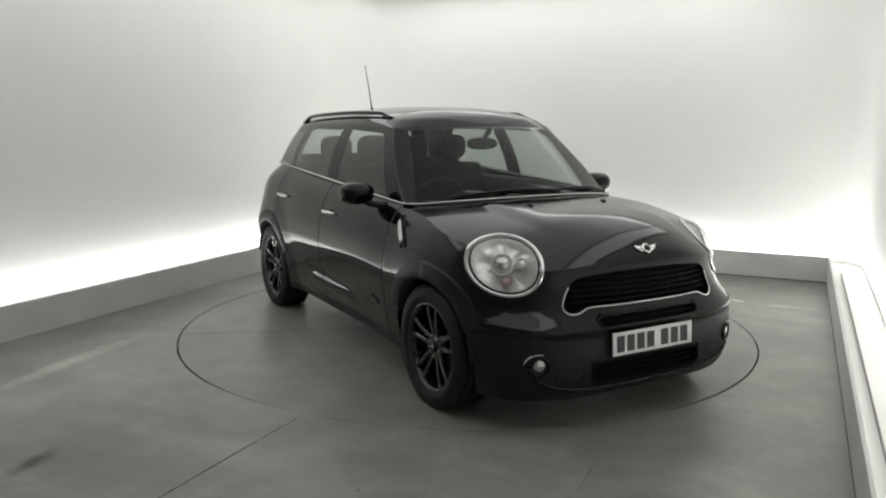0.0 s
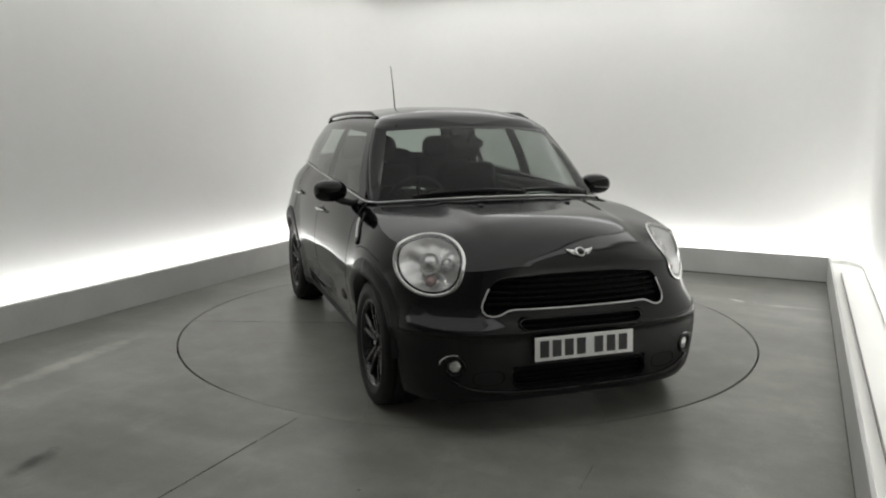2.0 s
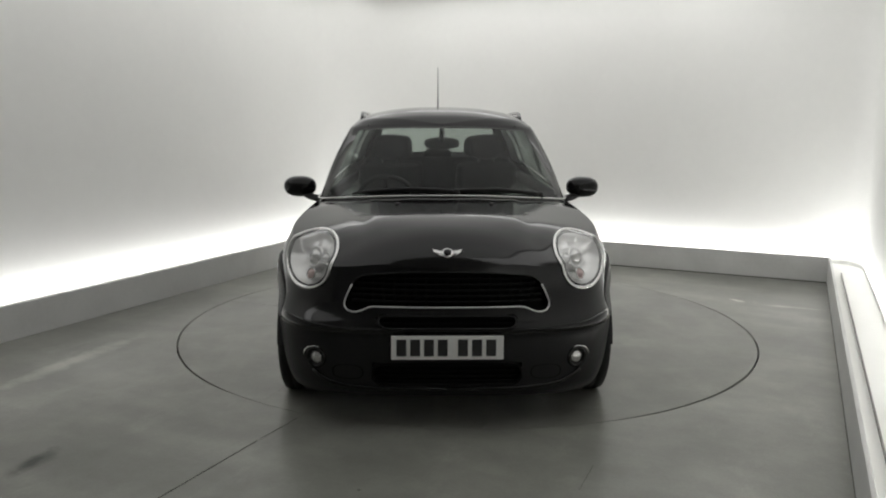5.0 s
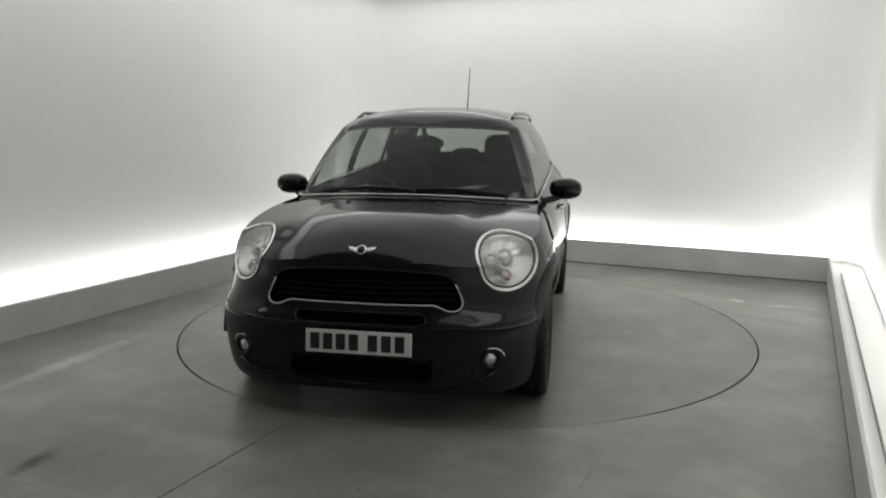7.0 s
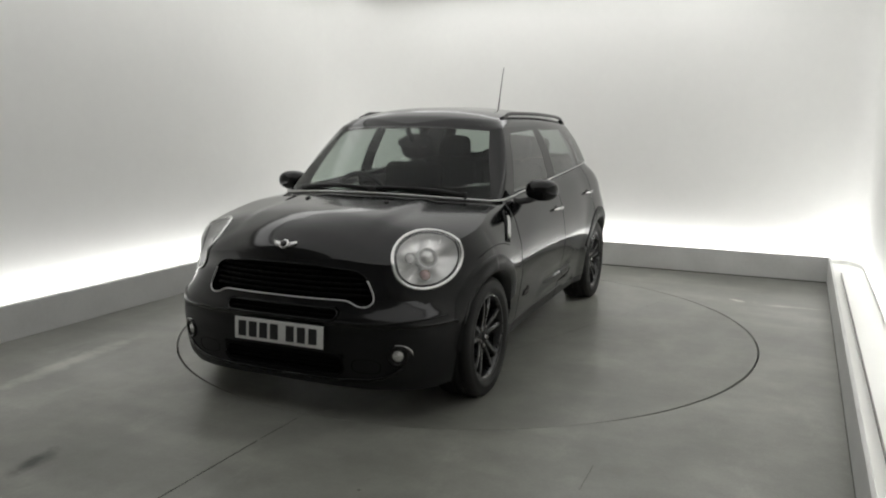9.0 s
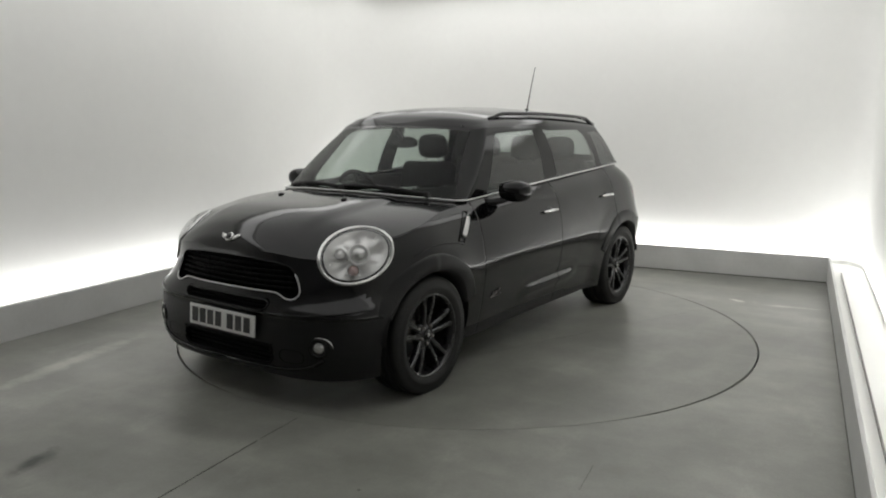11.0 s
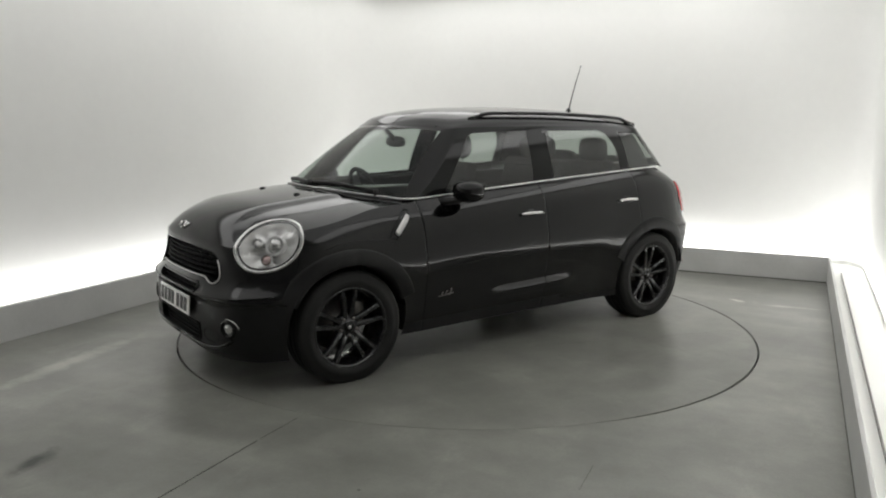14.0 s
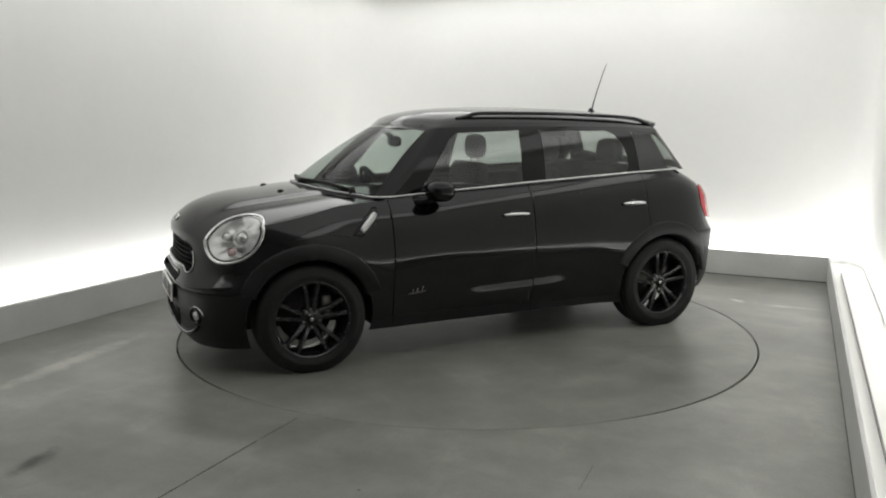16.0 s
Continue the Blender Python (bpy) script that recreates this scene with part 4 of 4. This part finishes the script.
for s in (1, -1):
    handle(-0.066, 0.872, s)
    handle(-1.020, 0.905, s)
    # side repeater trim on the wing: a slanted chrome bar in a black frame
    a, c = Vector((0.985, 0, 0.815)), Vector((0.885, 0, 0.915))
    pts = [side_point(a.x + (c.x - a.x) * k, a.z + (c.z - a.z) * k, s, 0.006) for k in (0, 0.1, 0.3, 0.5, 0.7, 0.9, 1)]
    part("side_scuttle", tube(pts, [0.016, 0.020, 0.021, 0.021, 0.021, 0.020, 0.016], 10, flat=(1.0, 0.45), up=(0, s, 0)), M_SATIN, CAR, "slanted chrome side scuttle")
    frame_pts = [side_point(x, z, s, 0.002) for x, z in ((1.035, 0.800), (0.985, 0.790), (0.90, 0.885), (0.868, 0.945), (0.895, 0.950), (0.96, 0.890))]
    part("scuttle_frame", tube(frame_pts, 0.006, 8, closed=True, flat=(0.6, 1.0)), M_GLOSSBLACK, CAR)
    part("shut_line", tube([side_point(x, z, s, -0.001) for x, z in ((1.44, 0.772), (1.36, 0.795), (1.26, 0.806), (1.16, 0.804), (1.06, 0.792), (1.0, 0.775))], 0.0032, 6), M_UNDER, CAR)
    # small plain badge low on the door
    badge = part("door_badge", tube([side_point(x, 0.415 + 0.1 * (0.69 - x), s, 0.003) for x in (0.690, 0.65, 0.61, 0.575)], 0.004, 6, flat=(0.4, 1.0)), M_DISC, CAR, "small plain silver door badge")
    for x, h in ((0.665, 0.030), (0.635, 0.036), (0.600, 0.046)):
        part("badge_bar", tube([side_point(x + 0.008, 0.412, s, 0.004), side_point(x - 0.006, 0.412 + h, s, 0.004)], [0.005, 0.008], 6, flat=(1.0, 0.5)), M_DISC, badge)
    # mirrors
    cap = ellipsoid((0.505, 0.908 * s, 1.046), (0.085, 0.102, 0.066), 28, 16, 2.4)
    mirror = part("door_mirror", cap, M_GLOSSBLACK, CAR, "rounded gloss black door mirror")
    part("mirror_glass", box(0.434, 0.908 * s, 1.046, 0.010, 0.10, 0.055, 0.004), M_CHROME, mirror, "mirror glass")
    pts = [(0.600, 0.735 * s, 0.985), (0.585, 0.780 * s, 0.975), (0.55, 0.835 * s, 0.985), (0.52, 0.875 * s, 1.005)]
    part("mirror_arm", tube(pts, [0.030, 0.028, 0.026, 0.03], 12, flat=(1.3, 0.8)), M_CLAD, mirror)
    # rails
    pts, rad = [], []
    for k in np.linspace(0, 1, 40):
        x = 0.215 - 1.60 * k
        e = min(1, min(k, 1 - k) / 0.10)
        e = e * e * (3 - 2 * e)
        y = 0.530 + 0.025 * math.sin(math.pi * k)
        pts.append((x, y * s, roof_z(x, y) - 0.004 + 0.026 * e))
    part("roof_rail", tube(pts, 0.014, 10, flat=(0.9, 0.9)), M_GLOSSBLACK, CAR, "gloss black roof rail")
    # tail lamp
    b = bmesh.new()
    rows = []
    for z in np.linspace(0.76, 1.00, 13):
        row = []
        half = 0.075 * math.sqrt(max(0.0, 1 - ((z - 0.88) / 0.125) ** 2)) + 0.004
        for k in np.linspace(-1, 1, 9):
            ang = radians(37) + half * 2.7 * k
            o = Vector((-1.35, 0.42 * s, z)) + Vector((-math.cos(ang), math.sin(ang) * s, 0)) * 1.2
            p, n = on_skin(o, Vector((-1.35, 0.42 * s, z)) - o)
            if p is None:
                p = Vector((-1.8, 0.7 * s, z))
            w = (p - Vector((-1.35, 0.42 * s, z))).normalized()
            row.append(b.verts.new(p + w * (0.004 + 0.018 * (1 - k * k))))
        rows.append(row)
    grid_faces(b, rows)
    bmesh.ops.recalc_face_normals(b, faces=b.faces)
    part("tail_light", b, M_RED, CAR, "red upright tail light")

# roof aerial
b = lathe([(0.0005, 0.040), (0.010, 0.038), (0.016, 0.02), (0.028, 0.0), (0.028, -0.012)], 20)
b.transform(Matrix.Translation((-1.235, 0, 1.528)) @ Matrix.Rotation(radians(90), 4, "X") @ Matrix.Diagonal((1.5, 1, 1, 1)))
aerial = part("aerial", b, M_CLAD, CAR, "thin black roof aerial")
part("mast", tube([(-1.24, 0, 1.555), (-1.285, 0, 1.70), (-1.365, 0, 1.915)], [0.0055, 0.004, 0.0028], 8), M_CLAD, aerial)

# rear spoiler
b = bmesh.new()
rows = []
for y in np.linspace(-0.53, 0.53, 25):
    k = 1 - (abs(y) / 0.53) ** 3
    x0 = -1.33 - 0.02 * k
    x1 = -1.43 - 0.20 * k
    zt = roof_z(x0, y) + 0.004
    ze = 1.445 + 0.022 * k
    rows.append([b.verts.new(v) for v in ((x0, y, zt), ((x0 + x1) / 2, y, (zt + ze) / 2 + 0.006), (x1, y, ze), (x1 + 0.006, y, ze - 0.018), ((x0 + x1) / 2, y, ze - 0.045), (x0, y, zt - 0.07))])
grid_faces(b, rows, closed_u=True)
b.faces.new(rows[0])
b.faces.new(rows[-1])
bmesh.ops.recalc_face_normals(b, faces=b.faces)
part("roof_spoiler", b, M_PAINT, CAR)

# wipers and washer jets
def screen_point(q, v, lift):
    lo = Vector((1.148 - 0.300 * abs(q) ** 2.2, 0.700 * q, 1.046 - 0.047 * q * q))
    hi = Vector((0.530 - 0.105 * abs(q) ** 2.2, 0.528 * q, 1.432 - 0.022 * q * q))
    p = lo.lerp(hi, v)
    o = 4 * v * (1 - v)
    return p + Vector((0.020 * o, 0, 0.010 * o)) + Vector((0.55, 0, 0.83)) * lift


for q0, q1 in ((0.10, -0.72), (0.82, 0.05)):
    w = part("wiper", tube([screen_point(q0 + (q1 - q0) * k, 0.020 + 0.030 * math.sin(math.pi * k) + 0.020 * k, 0.018 - 0.004 * k) for k in np.linspace(0, 1, 14)], [0.011] * 7 + [0.008] * 7, 8, flat=(0.7, 1.2)), M_CLAD, CAR, "black wiper on the windscreen")
    part("wiper_blade", tube([screen_point(q0 + (q1 - q0) * k, 0.016 + 0.030 * math.sin(math.pi * k) + 0.025 * k, 0.010) for k in np.linspace(0.25, 1.05, 14)], 0.007, 6), M_CLAD, w)
    b = lathe([(0.0005, 0.022), (0.016, 0.018), (0.022, 0.0), (0.022, -0.02)], 16)
    p = screen_point(q0, 0.03, 0.01)
    b.transform(Matrix.Translation(p) @ Matrix.Rotation(radians(90), 4, "X"))
    part("wiper_pivot", b, M_CLAD, w)
for s in (1, -1):
    part("washer_jet", ellipsoid((1.318, 0.256 * s, bonnet_z(1.318, 0.256) + 0.002), (0.022, 0.014, 0.009), 12, 8), M_CLAD, CAR)
part("scuttle_panel", tube([screen_point(q, -0.02, 0.0) + Vector((0.0, 0, -0.012)) for q in np.linspace(-1, 1, 25)], 0.018, 8), M_CLAD, CAR)


# ---- wheels ----
def make_wheel():
    w = part("wheel", lathe([(0.0005, -0.10), (0.165, -0.10), (0.165, -0.075), (0.07, -0.07), (0.06, -0.01), (0.0005, -0.01)], 40), M_DISC, CAR, "gloss black twin-spoke alloy wheel")
    R = TYRE_R
    tyre = part("tyre", lathe([(0.222, -0.10), (0.26, -0.112), (0.295, -0.113), (R - 0.008, -0.102), (R - 0.002, -0.080), (R, -0.05), (R - 0.006, -0.047), (R - 0.006, -0.041), (R, -0.038), (R, -0.004),
                        (R - 0.006, -0.002), (R - 0.006, 0.004), (R, 0.006), (R, 0.045), (R - 0.006, 0.048), (R - 0.006, 0.054), (R - 0.001, 0.057), (R - 0.004, 0.082), (R - 0.009, 0.100), (0.300, 0.111), (0.275, 0.112), (0.272, 0.1145),
                        (0.255, 0.113), (0.235, 0.103), (0.222, 0.095)], 72), M_RUBBER, w, "black low-profile tyre")
    for v in tyre.data.vertices:          # flattened where it bears on the ground
        if v.co.z < -HUB_Z + 0.001:
            v.co.z = -HUB_Z + 0.001
    part("rim", lathe([(0.222, -0.10), (0.205, -0.09), (0.198, -0.02), (0.205, 0.06), (0.214, 0.088), (0.220, 0.098), (0.230, 0.102), (0.233, 0.098), (0.226, 0.09)], 64), M_RIM, w)
    for i in range(5):
        for d in (-1, 1):
            a = radians(72 * i + 18)
            b = bmesh.new()
            rows = []
            for k in np.linspace(0, 1, 9):
                r = 0.030 + 0.188 * k
                off = d * (0.017 + 0.028 * k ** 1.5)
                wd = 0.015 - 0.004 * k + 0.004 * k ** 6
                y = 0.062 + 0.026 * math.sin(k * 1.7)
                row = []
                for t, dy in ((-1, -0.034), (-1, -0.006), (-0.6, 0.0), (0.6, 0.0), (1, -0.006), (1, -0.034)):
                    px, pz = r, off + wd * t
                    row.append(b.verts.new((px * math.cos(a) - pz * math.sin(a), y + dy, px * math.sin(a) + pz * math.cos(a))))
                rows.append(row)
            grid_faces(b, rows, closed_u=True)
            bmesh.ops.recalc_face_normals(b, faces=b.faces)
            part("spoke", b, M_RIM, w, smooth=False)
        a = radians(72 * i + 54)
        b = lathe([(0.0005, 0.010), (0.009, 0.010), (0.010, 0.004), (0.011, -0.02)], 10)
        b.transform(Matrix.Translation((0.052 * math.cos(a), 0.066, 0.052 * math.sin(a))))
        part("wheel_bolt", b, M_DISC, w)
    part("hub", lathe([(0.075, 0.02), (0.072, 0.058), (0.05, 0.066), (0.034, 0.070), (0.0005, 0.070)], 32), M_RIM, w)
    part("hub_cap", lathe([(0.031, 0.066), (0.030, 0.076), (0.022, 0.080), (0.0005, 0.081)], 24), M_GLOSSBLACK, w)
    part("hub_mark", lathe([(0.010, 0.080), (0.009, 0.0825), (0.0005, 0.083)], 16), M_SATIN, w)
    part("caliper", box(-0.12, -0.06, 0.05, 0.07, 0.09, 0.14, 0.015), M_DISC, w)
    return w


wheel = make_wheel()
wheel.matrix_basis = pose(F_AXLE, 0.757, HUB_Z)
for x, s, turn in ((R_AXLE, 1, 0), (F_AXLE, -1, 0), (R_AXLE, -1, 0)):
    m = pose(x, 0.757 * s, HUB_Z, 0, turn, 0) @ (pose(0, 0, 0, 0, 0, 180) if s < 0 else Matrix.Identity(4))
    copy_thing(wheel, m)


# ---- inside the car ----
def seat(x, y, top=1.14, head=True):
    b = box(0, 0, 0, 0.52, 0.50, 0.17, 0.05, 3, m=pose(x + 0.14, y, 0.58, 0, -6, 0))
    for v in b.verts:
        v.co.z += 0.02 * math.cos((v.co.y - y) * 6)
    s = part("seat", b, M_FABRIC, CAR, "dark fabric seat")
    part("backrest", box(0, 0, 0.30, 0.14, 0.47, top - 0.58, 0.055, 3, m=pose(x - 0.12, y, 0.58, 0, -13, 0)), M_FABRIC, s)
    if head:
        hx = x - 0.12 - 0.02 - (top - 0.50) * math.tan(radians(13))
        part("headrest", ellipsoid((hx, y, top + 0.125), (0.055, 0.130, 0.095), 24, 14, 3.0), M_FABRIC, s)
        for d in (-0.06, 0.06):
            part("headrest_post", tube([(hx + 0.02, y + d, top - 0.06), (hx, y + d, top + 0.07)], 0.006, 6), M_CHROME, s)
    return s


seat(-0.30, 0.37)
seat(-0.11, -0.37)
seat(-0.88, 0.35, 1.12)
seat(-0.88, -0.35, 1.12)
bench = part("rear_bench", box(0, 0, 0.29, 0.16, 1.24, 0.60, 0.05, 3, m=pose(-1.03, 0, 0.58, 0, -13, 0)), M_FABRIC, CAR, "dark fabric rear bench")
part("headrest", ellipsoid((-1.20, 0, 1.165), (0.05, 0.12, 0.07), 24, 14, 3.0), M_FABRIC, bench)
b = bmesh.new()
rows = []
for y in np.linspace(-0.72, 0.72, 25):
    e = 0.30 * (abs(y) / 0.72) ** 2.2
    hump = 0.035 * math.exp(-((y + 0.36) / 0.17) ** 2)
    rows.append([b.verts.new((x - (e if i > 2 else e * 0.35), y, z)) for i, (x, z) in enumerate(((0.66, 0.55), (0.60, 0.80), (0.63, 0.955 + hump), (0.80, 0.985 + hump * 0.5), (1.12, 1.000)))])
grid_faces(b, rows)
bmesh.ops.recalc_face_normals(b, faces=b.faces)
part("dashboard", b, M_INNER, CAR, "dark dashboard")
WM = pose(0.47, -0.355, 0.945, 0, -66, 0)
ringp = [WM @ Vector((0.185 * math.cos(a), 0.185 * math.sin(a), 0)) for a in np.linspace(0, 2 * math.pi, 41)[:-1]]
sw = part("steering_wheel", tube(ringp, 0.016, 10, closed=True), M_INNER, CAR, "dark steering wheel")
part("wheel_boss", ellipsoid((0, 0, 0.0), (0.07, 0.08, 0.03), 20, 10, m=WM), M_INNER, sw)
for a in (0, 180, 270):
    part("wheel_spoke", tube([WM @ Vector((0.05 * math.cos(radians(a + 90)), 0.05 * math.sin(radians(a + 90)), 0)), WM @ Vector((0.18 * math.cos(radians(a + 90)), 0.18 * math.sin(radians(a + 90)), 0))], 0.014, 8), M_INNER, sw)
part("steering_column", tube([WM @ Vector((0, 0, 0)), WM @ Vector((0, 0, -0.25))], 0.04, 10), M_INNER, sw)
rm = part("rear_view_mirror", ellipsoid((0.44, 0.0, 1.320), (0.022, 0.115, 0.038), 24, 12, 2.6), M_INNER, CAR, "dark rear-view mirror")
part("mirror_stem", tube([(0.452, 0, 1.335), (0.49, 0, 1.375), (0.53, 0, 1.408)], 0.017, 8), M_INNER, rm)
for s in (1, -1):
    part("door_lining", box(-0.25, 0.70 * s, 0.76, 2.0, 0.05, 0.56, 0.02), M_INNER, CAR)
part("cabin_floor", box(-0.35, 0, 0.42, 2.3, 1.36, 0.06, 0.01), M_INNER, CAR)
part("parcel_shelf", box(-1.32, 0, 0.90, 0.55, 1.22, 0.05, 0.015), M_INNER, CAR)
part("firewall", box(0.95, 0, 0.62, 0.06, 1.4, 0.6, 0.01), M_INNER, CAR)
for y in (0.30, -0.30):
    part("sun_visor", box(0.36, y, 1.425, 0.16, 0.36, 0.018, 0.008, m=pose(0, 0, 0)), M_INNER, CAR)
for s in (1, -1):
    b = bmesh.new()
    rows = []
    sides = [c for c in CABIN if c[0] == "side"][49:]
    for v in (0.0, 0.25, 0.5, 0.75, 0.97):
        row = []
        for k, (kind, lo, hi) in enumerate(sides):
            p = lo.lerp(hi, v)
            row.append(b.verts.new((p.x + (0.02 if k else 0.0) + 0.03 * (1 - v), (p.y - 0.035 + 0.018 * 4 * v * (1 - v)) * s, p.z)))
        rows.append(row)
    grid_faces(b, rows)
    part("pillar_lining", b, M_INNER, CAR)
part("roof_lining", box(-0.45, 0, 1.425, 1.5, 1.02, 0.02, 0.008), M_INNER, CAR)


# ---- what moves ----
HEADING = [
    (0.0, -58.17), (0.5, -59.38), (1.0, -62.38), (1.5, -65.76), (2.0, -68.67), (2.5, -71.55), (3.0, -76.09), (3.5, -77.71), (4.0, -80.83),
    (4.5, -83.90), (5.0, -86.90), (5.5, -89.88), (6.0, -92.87), (6.5, -95.88), (7.0, -98.93), (7.5, -101.89), (8.0, -105.16), (8.5, -108.10), (9.0, -111.53),
    (9.5, -114.50), (10.0, -117.50), (10.5, -120.48), (11.0, -123.47), (11.5, -126.46), (12.0, -129.88), (12.5, -132.67), (13.0, -135.45), (13.5, -138.24),
    (14.0, -141.84), (14.5, -144.23), (15.0, -147.37), (15.5, -150.38), (16.0, -153.05)]
PIVOT = Vector((-0.0464, 0.2000, 0))   # the turntable's axis in the car's own space


def motions():
    rows_car, rows_table = [], []
    for t, a in HEADING:
        m = pose(0, 0, 0, 0, 0, a)
        p = -(m @ PIVOT)
        rows_car.append((t, pose(p.x, p.y, 0, 0, 0, a)))
        rows_table.append((t, pose(TABLE_X, 0, 0) @ m))
    walk(CAR, rows_car)
    walk(TABLE, rows_table)


motions()
